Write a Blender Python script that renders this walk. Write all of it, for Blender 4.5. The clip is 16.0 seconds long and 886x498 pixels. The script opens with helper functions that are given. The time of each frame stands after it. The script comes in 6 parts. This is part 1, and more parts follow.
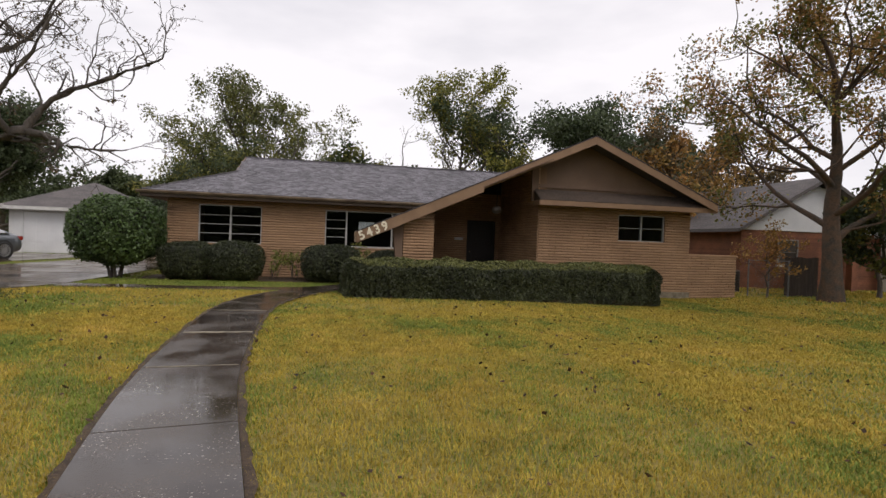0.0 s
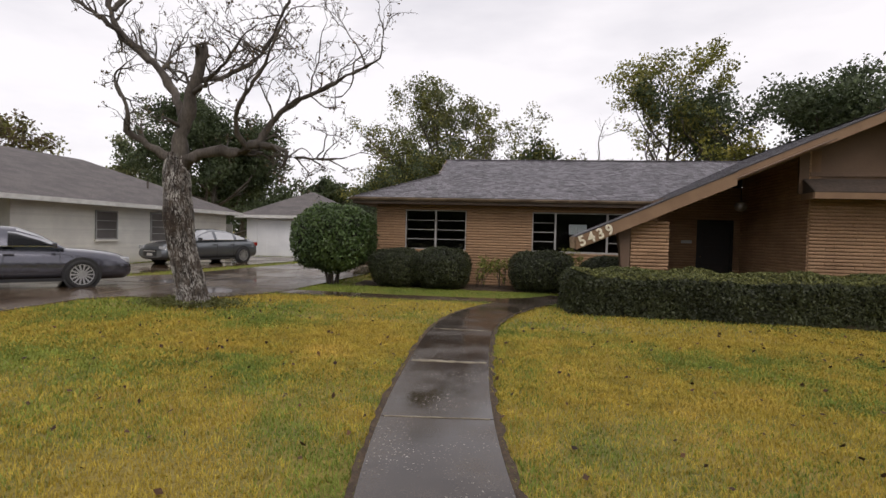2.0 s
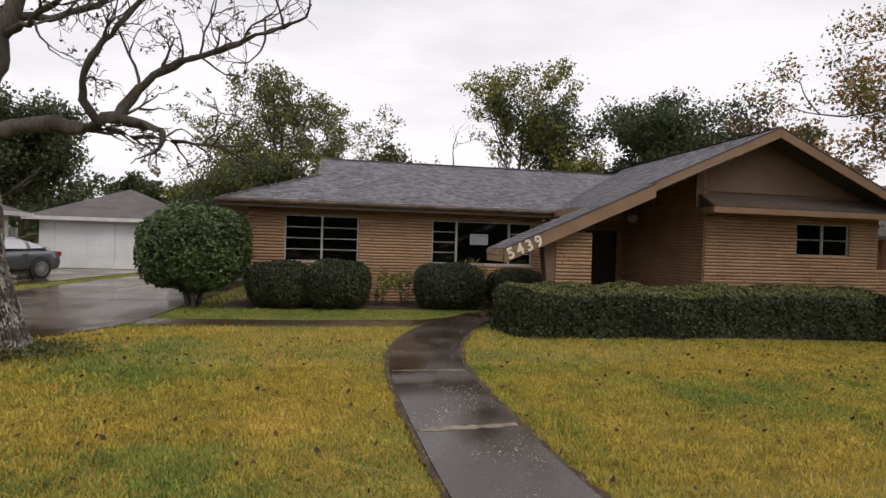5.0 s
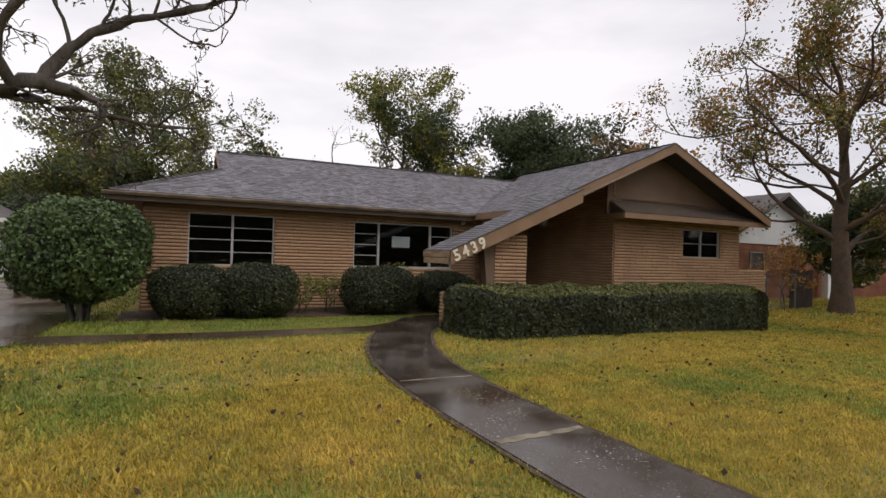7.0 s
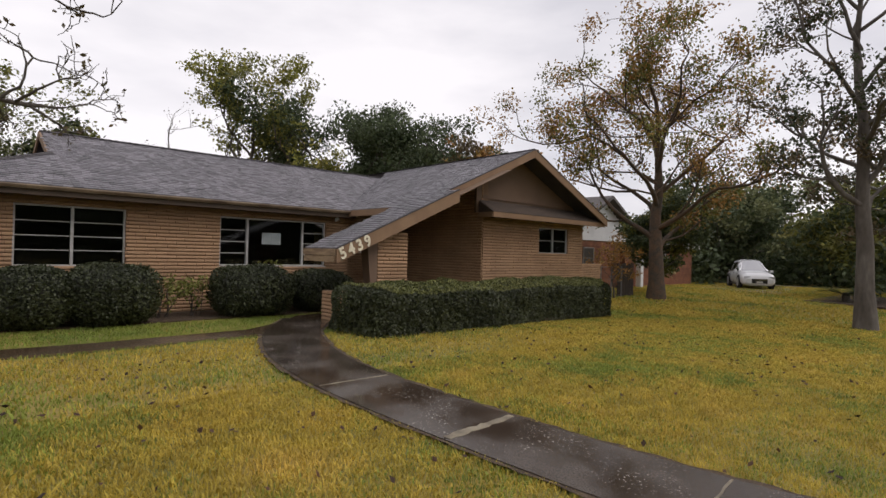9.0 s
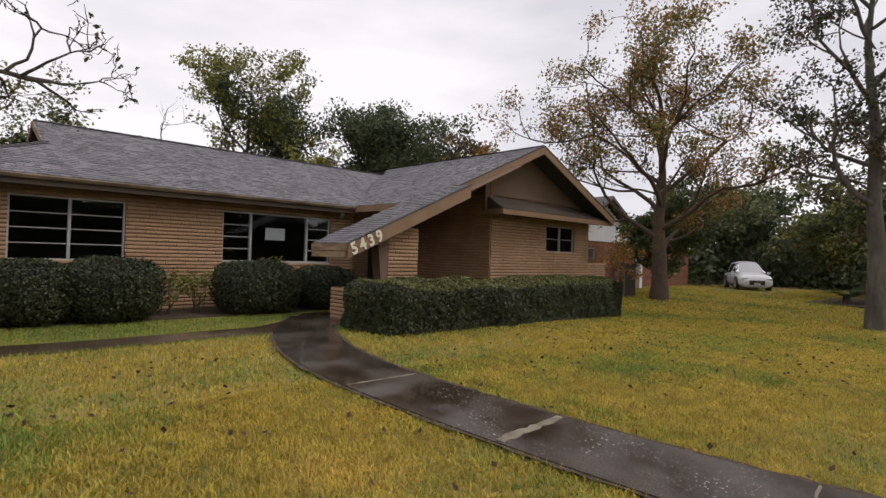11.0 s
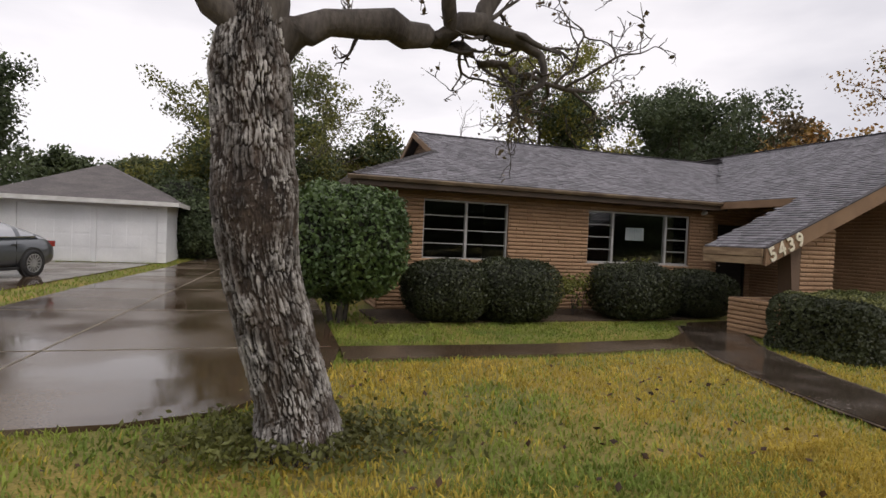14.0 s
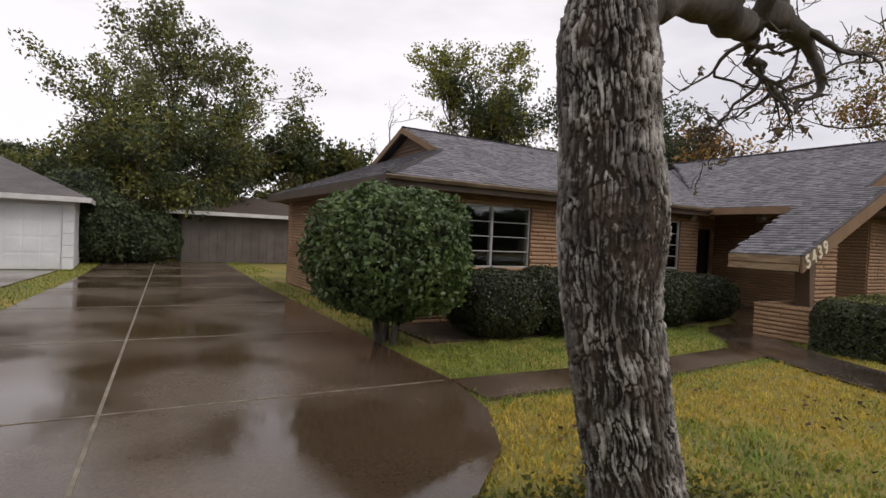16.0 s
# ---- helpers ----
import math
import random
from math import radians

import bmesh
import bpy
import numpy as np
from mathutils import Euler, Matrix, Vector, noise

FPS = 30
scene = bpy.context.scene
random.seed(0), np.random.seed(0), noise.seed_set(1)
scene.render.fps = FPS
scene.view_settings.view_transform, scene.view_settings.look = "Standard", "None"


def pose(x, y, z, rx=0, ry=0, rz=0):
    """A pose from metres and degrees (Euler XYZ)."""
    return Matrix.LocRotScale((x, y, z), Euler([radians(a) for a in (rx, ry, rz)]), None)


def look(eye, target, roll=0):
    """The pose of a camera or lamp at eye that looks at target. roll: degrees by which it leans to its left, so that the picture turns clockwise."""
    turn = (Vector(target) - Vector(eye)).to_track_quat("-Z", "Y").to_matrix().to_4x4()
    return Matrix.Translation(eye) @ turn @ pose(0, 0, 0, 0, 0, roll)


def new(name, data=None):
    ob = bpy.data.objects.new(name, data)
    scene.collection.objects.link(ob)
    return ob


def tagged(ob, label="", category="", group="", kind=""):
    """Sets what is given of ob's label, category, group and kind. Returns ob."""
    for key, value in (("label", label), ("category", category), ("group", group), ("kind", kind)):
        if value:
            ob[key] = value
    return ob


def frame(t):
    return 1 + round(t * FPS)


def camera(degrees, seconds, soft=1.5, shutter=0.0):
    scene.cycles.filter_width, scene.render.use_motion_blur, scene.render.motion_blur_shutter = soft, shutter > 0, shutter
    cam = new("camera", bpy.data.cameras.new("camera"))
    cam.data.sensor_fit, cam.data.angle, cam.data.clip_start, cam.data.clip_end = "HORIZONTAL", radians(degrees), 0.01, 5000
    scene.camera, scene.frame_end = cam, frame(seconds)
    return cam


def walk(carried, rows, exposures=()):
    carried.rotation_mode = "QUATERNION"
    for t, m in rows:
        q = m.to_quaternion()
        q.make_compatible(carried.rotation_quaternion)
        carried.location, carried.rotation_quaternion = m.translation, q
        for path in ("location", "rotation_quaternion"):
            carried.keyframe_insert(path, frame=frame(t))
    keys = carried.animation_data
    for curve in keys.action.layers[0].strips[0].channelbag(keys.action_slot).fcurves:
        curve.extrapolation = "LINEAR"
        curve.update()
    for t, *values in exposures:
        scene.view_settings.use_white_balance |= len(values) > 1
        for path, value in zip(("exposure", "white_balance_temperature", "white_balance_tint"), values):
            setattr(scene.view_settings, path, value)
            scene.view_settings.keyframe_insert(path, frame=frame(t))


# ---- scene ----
cam = camera(79.0, 16.0)
ROWS = [
    (0.0, -1.290, 1.025, 1.327, -10.539, -0.815, -2.119),
    (0.5, -1.418, 1.205, 1.440, -4.611, -1.251, -2.091),
    (1.0, -1.635, 1.384, 1.530, 0.675, -1.693, -2.142),
    (1.5, -1.922, 1.870, 1.525, 4.530, -1.602, -1.713),
    (2.0, -2.153, 2.647, 1.461, 8.381, -1.505, -1.500),
    (2.5, -2.452, 3.268, 1.402, 10.232, -1.336, -1.725),
    (3.0, -2.699, 3.655, 1.384, 10.321, -1.161, -1.896),
    (3.5, -2.981, 3.885, 1.441, 9.556, -1.000, -1.875),
    (4.0, -3.390, 3.978, 1.513, 4.166, -0.823, -2.024),
    (4.5, -3.725, 4.193, 1.549, -3.646, -0.659, -1.834),
    (7.0, -5.794, 5.396, 1.418, -25.900, 0.579, -1.685),
    (7.5, -5.998, 5.495, 1.471, -29.452, 0.260, -1.535),
    (8.0, -6.290, 5.576, 1.517, -34.539, 0.157, -1.436),
    (8.5, -6.495, 5.702, 1.498, -41.554, 0.227, -1.130),
    (11.0, -6.691, 6.431, 1.332, -43.820, 0.668, -1.793),
    (11.5, -7.163, 6.619, 1.325, -37.979, 0.399, -2.398),
    (12.0, -7.524, 6.697, 1.299, -28.805, 0.026, -2.579),
    (12.5, -7.713, 6.616, 1.292, -18.893, -0.224, -2.413),
    (13.0, -8.189, 7.405, 1.408, -16.219, -0.911, -2.501),
    (13.5, -8.507, 7.958, 1.449, -16.594, -1.251, -2.438),
    (14.0, -8.730, 8.412, 1.453, -18.647, -1.257, -2.495),
    (14.5, -8.926, 8.810, 1.465, -21.808, -1.283, -2.504),
    (15.0, -9.366, 9.240, 1.490, -23.962, -1.174, -2.535),
    (15.5, -9.993, 9.665, 1.515, -27.709, -1.183, -2.520),
    (16.0, -10.875, 10.355, 1.548, -30.980, -1.228, -2.540),
]
walk(cam, [(t, pose(x, y, z, 90 + pitch, roll, yaw)) for t, x, y, z, yaw, pitch, roll in ROWS],
     exposures=[(0.0, 0.06, 6650, 15), (16.0, 0.06, 6650, 15)])

# ---- world: overcast sky and a weak, wide sun ----
world = bpy.data.worlds.new("overcast")
scene.world = world
world.use_nodes = True
wn, wl = world.node_tree.nodes, world.node_tree.links
sky = wn.new("ShaderNodeTexSky")
sky.sky_type, sky.sun_disc = "NISHITA", False
sky.sun_elevation, sky.sun_rotation = radians(42), radians(150)
sky_gain = wn.new("ShaderNodeMix")
sky_gain.data_type, sky_gain.blend_type = "RGBA", "MULTIPLY"
sky_gain.inputs[0].default_value = 1.0
sky_gain.inputs[7].default_value = (0.10, 0.10, 0.10, 1)
coord = wn.new("ShaderNodeTexCoord")
cmap = wn.new("ShaderNodeMapping")
cmap.inputs["Scale"].default_value = (1.0, 1.0, 3.2)
clouds = wn.new("ShaderNodeTexNoise")
clouds.inputs["Scale"].default_value, clouds.inputs["Detail"].default_value, clouds.inputs["Roughness"].default_value = 1.7, 6, 0.5
cloud_ramp = wn.new("ShaderNodeValToRGB")
cloud_ramp.color_ramp.elements[0].position, cloud_ramp.color_ramp.elements[0].color = 0.34, (0.60, 0.61, 0.65, 1)
cloud_ramp.color_ramp.elements[1].position, cloud_ramp.color_ramp.elements[1].color = 0.58, (0.86, 0.86, 0.88, 1)
sky_mix = wn.new("ShaderNodeMix")
sky_mix.data_type = "RGBA"
sky_mix.inputs[0].default_value = 0.93
wl.new(coord.outputs["Generated"], cmap.inputs["Vector"])
wl.new(cmap.outputs["Vector"], clouds.inputs["Vector"])
wl.new(clouds.outputs["Fac"], cloud_ramp.inputs["Fac"])
wl.new(sky.outputs["Color"], sky_gain.inputs[6])
wl.new(sky_gain.outputs[2], sky_mix.inputs[6])
wl.new(cloud_ramp.outputs["Color"], sky_mix.inputs[7])
wl.new(sky_mix.outputs[2], wn["Background"].inputs["Color"])
wn["Background"].inputs["Strength"].default_value = 1.15
sun = new("sun", bpy.data.lights.new("sun", "SUN"))
sun.data.energy, sun.data.angle, sun.data.color = 1.0, radians(25), (1.0, 0.97, 0.92)
sun.matrix_world = look((0, 0, 60), (-20, 34, 16))

# ---- materials ----
def material(name, base, rough=0.7, second=None, third=None, scale=6.0, fine=60.0, bump=0.2, bump_scale=None,
             metal=0.0, spread=0.12, stretch=(1, 1, 1), island=0.0, rand=0.0, rough2=None, coat=0.0, spec=0.5, lo=0.38, hi=0.62, dist=0.01):
    """Principled paint with variation at two scales, fine relief and optional per-piece variation."""
    m = bpy.data.materials.new(name)
    m.use_nodes = True
    n, l = m.node_tree.nodes, m.node_tree.links
    b = n["Principled BSDF"]
    tc = n.new("ShaderNodeTexCoord")
    mp = n.new("ShaderNodeMapping")
    mp.inputs["Scale"].default_value = stretch
    l.new(tc.outputs["Object"], mp.inputs["Vector"])
    big = n.new("ShaderNodeTexNoise")
    big.inputs["Scale"].default_value, big.inputs["Detail"].default_value = scale, 5
    small = n.new("ShaderNodeTexNoise")
    small.inputs["Scale"].default_value, small.inputs["Detail"].default_value = fine, 4
    for q in (big, small):
        l.new(mp.outputs["Vector"], q.inputs["Vector"])
    ramp = n.new("ShaderNodeValToRGB")
    ramp.color_ramp.elements[0].position, ramp.color_ramp.elements[1].position = lo, hi
    ramp.color_ramp.elements[0].color = (*base, 1)
    ramp.color_ramp.elements[1].color = (*(second or base), 1)
    if third:
        e = ramp.color_ramp.elements.new((lo + hi) / 2)
        e.color = (*third, 1)
    l.new(big.outputs["Fac"], ramp.inputs["Fac"])
    hsv = n.new("ShaderNodeHueSaturation")
    l.new(ramp.outputs["Color"], hsv.inputs["Color"])
    val = n.new("ShaderNodeMapRange")
    val.inputs["From Min"].default_value, val.inputs["From Max"].default_value = 0.3, 0.7
    val.inputs["To Min"].default_value, val.inputs["To Max"].default_value = 1 - spread, 1 + spread
    l.new(small.outputs["Fac"], val.inputs["Value"])
    out = val.outputs["Result"]
    for amount, node, sock in ((island, "ShaderNodeNewGeometry", "Random Per Island"), (rand, "ShaderNodeObjectInfo", "Random")):
        if amount:
            g = n.new(node)
            r = n.new("ShaderNodeMapRange")
            r.inputs["To Min"].default_value, r.inputs["To Max"].default_value = 1 - amount, 1 + amount
            l.new(g.outputs[sock], r.inputs["Value"])
            mul = n.new("ShaderNodeMath")
            mul.operation = "MULTIPLY"
            l.new(out, mul.inputs[0])
            l.new(r.outputs["Result"], mul.inputs[1])
            out = mul.outputs["Value"]
    l.new(out, hsv.inputs["Value"])
    l.new(hsv.outputs["Color"], b.inputs["Base Color"])
    b.inputs["Metallic"].default_value = metal
    b.inputs["Specular IOR Level"].default_value = spec
    b.inputs["Coat Weight"].default_value = coat
    if rough2 is None:
        b.inputs["Roughness"].default_value = rough
    else:
        rr = n.new("ShaderNodeMapRange")
        rr.inputs["From Min"].default_value, rr.inputs["From Max"].default_value = 0.40, 0.60
        rr.inputs["To Min"].default_value, rr.inputs["To Max"].default_value = rough, rough2
        l.new(big.outputs["Fac"], rr.inputs["Value"])
        l.new(rr.outputs["Result"], b.inputs["Roughness"])
    if bump:
        bp = n.new("ShaderNodeBump")
        bp.inputs["Strength"].default_value, bp.inputs["Distance"].default_value = bump, dist
        src = small
        if bump_scale:
            src = n.new("ShaderNodeTexNoise")
            src.inputs["Scale"].default_value, src.inputs["Detail"].default_value = bump_scale, 6
            l.new(mp.outputs["Vector"], src.inputs["Vector"])
        l.new(src.outputs["Fac"], bp.inputs["Height"])
        l.new(bp.outputs["Normal"], b.inputs["Normal"])
    return m


def glass_material(name, tint=(0.6, 0.65, 0.65), gloss=1.0):
    m = bpy.data.materials.new(name)
    m.use_nodes = True
    n, l = m.node_tree.nodes, m.node_tree.links
    n.remove(n["Principled BSDF"])
    t, g, mix, fr = (n.new(k) for k in ("ShaderNodeBsdfTransparent", "ShaderNodeBsdfGlossy", "ShaderNodeMixShader", "ShaderNodeFresnel"))
    t.inputs["Color"].default_value = (*tint, 1)
    g.inputs["Roughness"].default_value = 0.02
    g.inputs["Color"].default_value = (gloss, gloss, gloss, 1)
    fr.inputs["IOR"].default_value = 1.5
    l.new(fr.outputs["Fac"], mix.inputs["Fac"])
    l.new(t.outputs["BSDF"], mix.inputs[1])
    l.new(g.outputs["BSDF"], mix.inputs[2])
    l.new(mix.outputs["Shader"], n["Material Output"].inputs["Surface"])
    return m


def leaf_material(name, a, b_, c=None, through_light=0.25, rough=0.55, island=0.35):
    m = material(name, a, rough, b_, c, scale=0.9, fine=5, bump=0, spread=0.22, island=island, lo=0.3, hi=0.7, spec=0.35)
    n, l = m.node_tree.nodes, m.node_tree.links
    tr, ad = n.new("ShaderNodeBsdfTranslucent"), n.new("ShaderNodeMixShader")
    ad.inputs["Fac"].default_value = through_light
    p = n["Principled BSDF"]
    l.new(p.inputs["Base Color"].links[0].from_socket, tr.inputs["Color"])
    l.new(p.outputs["BSDF"], ad.inputs[1])
    l.new(tr.outputs["BSDF"], ad.inputs[2])
    l.new(ad.outputs["Shader"], n["Material Output"].inputs["Surface"])
    return m


M_SOIL = material("lawn_soil", (0.27, 0.20, 0.045), 0.9, (0.17, 0.16, 0.04), scale=0.8, fine=40, bump=0.6, spread=0.3, dist=0.03)
M_MULCH = material("mulch", (0.05, 0.032, 0.02), 0.9, (0.09, 0.06, 0.035), scale=8, fine=60, bump=0.8, spread=0.4, dist=0.03)
M_BRICK = material("tan_brick", (0.395, 0.245, 0.138), 0.85, (0.315, 0.19, 0.104), scale=1.2, fine=45, bump=0.5, spread=0.16, island=0.09, rand=0.09)
M_MORTAR = material("mortar", (0.20, 0.122, 0.07), 0.95, (0.16, 0.096, 0.056), scale=3, fine=80, bump=0.4)
M_TRIM = material("brown_trim_paint", (0.245, 0.15, 0.082), 0.6, (0.21, 0.125, 0.068), scale=2.5, fine=70, bump=0.15, spread=0.08)
M_GABLE = material("dark_brown_panel", (0.155, 0.098, 0.062), 0.75, (0.13, 0.082, 0.052), scale=1.5, fine=40, bump=0.15, spread=0.1)
M_SOFFIT = material("soffit_paint", (0.16, 0.10, 0.06), 0.8, (0.13, 0.08, 0.05), scale=2, fine=30, bump=0.1)
# trim brown darkened: the shadow band at the eave is put into the colour
M_EAVE_SHADOW = material("shadowed_eave_paint", (0.085, 0.056, 0.036), 0.65, (0.065, 0.043, 0.028), scale=2.5, fine=70, bump=0.15, spread=0.1)
M_ENDBOARD = material("weathered_board", (0.34, 0.24, 0.14), 0.8, (0.20, 0.13, 0.075), scale=2.5, fine=50, bump=0.3, spread=0.2, stretch=(3, 1, 6))
M_GUTTER = material("gutter_paint", (0.27, 0.20, 0.13), 0.5, (0.13, 0.088, 0.056), scale=1.6, fine=30, bump=0.05, spread=0.12)
M_SHINGLE = material("grey_shingle", (0.088, 0.082, 0.092), 0.42, (0.118, 0.110, 0.122), scale=1.4, fine=160, bump=0.5, spread=0.25, island=0.55, rand=0.55, spec=0.5)
M_SHINGLE_BED = material("shingle_bed", (0.05, 0.044, 0.045), 0.8, (0.07, 0.062, 0.062), scale=1, fine=160, bump=0.4)
M_FARSHINGLE = material("far_grey_shingle", (0.13, 0.115, 0.11), 0.8, (0.095, 0.085, 0.083), scale=1.5, fine=14, bump=0.6, spread=0.22, stretch=(1, 1, 4), dist=0.03)
M_BROWNROOF = material("brown_shingle", (0.075, 0.052, 0.038), 0.85, (0.055, 0.04, 0.03), scale=1.5, fine=14, bump=0.5, spread=0.2, dist=0.03)
M_WHITE = material("white_frame_paint", (0.64, 0.63, 0.60), 0.5, (0.52, 0.51, 0.48), scale=3, fine=50, bump=0.05, spread=0.05)
M_SASH = material("window_sash_paint", (0.43, 0.42, 0.40), 0.5, (0.34, 0.33, 0.31), scale=3, fine=50, bump=0.05, spread=0.08)
M_ALU = material("aluminium_frame", (0.36, 0.355, 0.34), 0.5, (0.27, 0.265, 0.25), scale=4, fine=60, bump=0.05, metal=0.2)
M_GLASS = glass_material("window_glass", (0.86, 0.89, 0.89), 0.8)
M_CARGLASS = glass_material("car_glass", (0.07, 0.08, 0.08), 0.5)
# indoor dimness behind the panes is put into this dark base colour
M_ROOM = material("room_dimness_tone", (0.05, 0.042, 0.037), 0.9, (0.04, 0.034, 0.03), scale=2, bump=0.05)
M_CURTAIN = material("grey_blind", (0.20, 0.19, 0.18), 0.8, (0.14, 0.13, 0.13), scale=2, bump=0.05)
M_PAPER = material("white_paper", (0.80, 0.80, 0.80), 0.7, (0.74, 0.74, 0.74), scale=8, bump=0)
M_INK = material("grey_ink", (0.35, 0.35, 0.36), 0.8, bump=0)
M_NUMBER = material("cream_number", (0.78, 0.72, 0.56), 0.5, (0.68, 0.62, 0.46), scale=9, bump=0.05)
M_CONCRETE = material("wet_walk_concrete", (0.036, 0.026, 0.019), 0.03, (0.068, 0.053, 0.041), scale=1.6, fine=80, bump=0.10, spread=0.28, rough2=0.27, dist=0.004, spec=0.45)
M_DRIVE = material("wet_drive_concrete", (0.070, 0.045, 0.027), 0.06, (0.125, 0.092, 0.064), scale=0.6, fine=45, bump=0.05, spread=0.2, rough2=0.26, dist=0.004, spec=0.45, lo=0.42, hi=0.60)


def exposed_aggregate(m):
    """Pale pebble flecks showing through the worn top of the concrete, in patches."""
    n, l = m.node_tree.nodes, m.node_tree.links
    tc = n.new("ShaderNodeTexCoord")
    fleck = n.new("ShaderNodeTexNoise")
    fleck.inputs["Scale"].default_value, fleck.inputs["Detail"].default_value = 42.0, 2
    patch = n.new("ShaderNodeTexNoise")
    patch.inputs["Scale"].default_value, patch.inputs["Detail"].default_value = 1.3, 4
    for q in (fleck, patch):
        l.new(tc.outputs["Object"], q.inputs["Vector"])
    cut, worn = n.new("ShaderNodeMapRange"), n.new("ShaderNodeMapRange")
    cut.inputs["From Min"].default_value, cut.inputs["From Max"].default_value = 0.635, 0.69
    worn.inputs["From Min"].default_value, worn.inputs["From Max"].default_value = 0.44, 0.60
    l.new(fleck.outputs["Fac"], cut.inputs["Value"])
    l.new(patch.outputs["Fac"], worn.inputs["Value"])
    mul = n.new("ShaderNodeMath")
    mul.operation = "MULTIPLY"
    l.new(cut.outputs["Result"], mul.inputs[0])
    l.new(worn.outputs["Result"], mul.inputs[1])
    mix = n.new("ShaderNodeMix")
    mix.data_type = "RGBA"
    mix.inputs[7].default_value = (0.40, 0.37, 0.32, 1)
    b = n["Principled BSDF"]
    l.new(b.inputs["Base Color"].links[0].from_socket, mix.inputs[6])
    l.new(mul.outputs["Value"], mix.inputs[0])
    l.new(mix.outputs[2], b.inputs["Base Color"])


exposed_aggregate(M_CONCRETE)
M_PATCH = material("dry_joint_mortar", (0.25, 0.215, 0.15), 0.6, (0.13, 0.105, 0.07), scale=6, fine=70, bump=0.4)
M_JOINT = material("joint_dirt", (0.03, 0.026, 0.02), 0.8, (0.05, 0.045, 0.03), scale=5, bump=0.3)
M_ASPHALT = material("wet_asphalt", (0.05, 0.05, 0.05), 0.3, (0.07, 0.07, 0.07), scale=1, fine=150, bump=0.4)
M_BARK = material("grey_bark", (0.045, 0.036, 0.029), 0.9, (0.115, 0.098, 0.082), scale=3, fine=30, bump=0.6, spread=0.3, stretch=(1, 1, 0.35), dist=0.02)
M_TWIG = material("twig_bark", (0.055, 0.046, 0.038), 0.9, (0.10, 0.086, 0.072), scale=4, fine=30, bump=0.2, spread=0.2)
M_FARBARK = material("far_bark", (0.075, 0.062, 0.05), 0.9, (0.12, 0.105, 0.09), scale=2, fine=12, bump=0.4, spread=0.25, stretch=(1, 1, 0.3), dist=0.03)
M_IVY = material("rust_vine_bark", (0.10, 0.06, 0.035), 0.9, (0.06, 0.048, 0.036), scale=4, fine=18, bump=0.5, spread=0.3)
M_HEDGE = leaf_material("hedge_leaf", (0.024, 0.030, 0.013), (0.055, 0.064, 0.024), through_light=0.12, rough=0.45)
M_HEDGETOP = leaf_material("hedge_top_leaf", (0.165, 0.165, 0.05), (0.10, 0.115, 0.035), through_light=0.15)
M_BIGBUSH = leaf_material("glossy_shrub_leaf", (0.042, 0.076, 0.024), (0.10, 0.15, 0.042), through_light=0.15, rough=0.38)
M_SPRIG = leaf_material("yellow_green_shrub_leaf", (0.12, 0.14, 0.03), (0.22, 0.22, 0.05))
M_CORE = material("shrub_inner_shade", (0.012, 0.016, 0.008), 0.95, (0.02, 0.02, 0.012), scale=8, bump=0.5)
M_OAK = leaf_material("dark_oak_leaf", (0.042, 0.062, 0.028), (0.088, 0.112, 0.048))
M_GREEN = leaf_material("pecan_leaf", (0.11, 0.13, 0.055), (0.19, 0.20, 0.09))
M_YELLOW = leaf_material("yellowing_leaf", (0.27, 0.25, 0.04), (0.38, 0.31, 0.06), (0.20, 0.21, 0.05))
M_RUST = leaf_material("rust_leaf", (0.30, 0.14, 0.045), (0.27, 0.20, 0.05), (0.33, 0.19, 0.05))
M_BROWN = leaf_material("brown_leaf", (0.13, 0.085, 0.045), (0.10, 0.09, 0.045))
M_OLIVE = leaf_material("olive_leaf", (0.11, 0.125, 0.03), (0.20, 0.185, 0.045))
M_PINE = leaf_material("pine_needle", (0.035, 0.05, 0.022), (0.07, 0.08, 0.035))
M_FALLEN = material("fallen_leaf", (0.085, 0.042, 0.02), 0.95, (0.04, 0.024, 0.014), scale=2, bump=0.2, island=0.5)
M_WHITEBRICK = material("white_painted_brick", (0.78, 0.76, 0.69), 0.8, (0.70, 0.68, 0.62), scale=1.2, fine=40, bump=0.2, spread=0.06, island=0.05)
M_WHITEWALL = material("white_siding", (0.76, 0.77, 0.78), 0.6, (0.68, 0.69, 0.70), scale=1.2, fine=30, bump=0.1, spread=0.06)
M_REDBRICK = material("red_brick", (0.24, 0.095, 0.05), 0.85, (0.17, 0.07, 0.04), scale=2, fine=20, bump=0.4, spread=0.2, island=0.15)
M_FENCE = material("dark_fence_wood", (0.035, 0.025, 0.02), 0.85, (0.055, 0.04, 0.03), scale=3, fine=40, bump=0.3, spread=0.2, stretch=(4, 4, 0.5))
M_GREYWALL = material("grey_weathered_wall", (0.13, 0.11, 0.095), 0.8, (0.095, 0.08, 0.07), scale=1.5, bump=0.2)
M_CARGREY = material("grey_car_paint", (0.10, 0.10, 0.122), 0.2, (0.095, 0.095, 0.115), scale=2, fine=300, bump=0, spread=0.04, metal=0.6, coat=1.0)
M_CARGREY2 = material("slate_car_paint", (0.125, 0.135, 0.145), 0.3, (0.115, 0.125, 0.135), scale=2, fine=300, bump=0, spread=0.04, metal=0.6, coat=1.0)
M_CARWHITE = material("white_car_paint", (0.75, 0.76, 0.78), 0.3, (0.72, 0.73, 0.75), scale=2, bump=0, spread=0.02, coat=1.0)
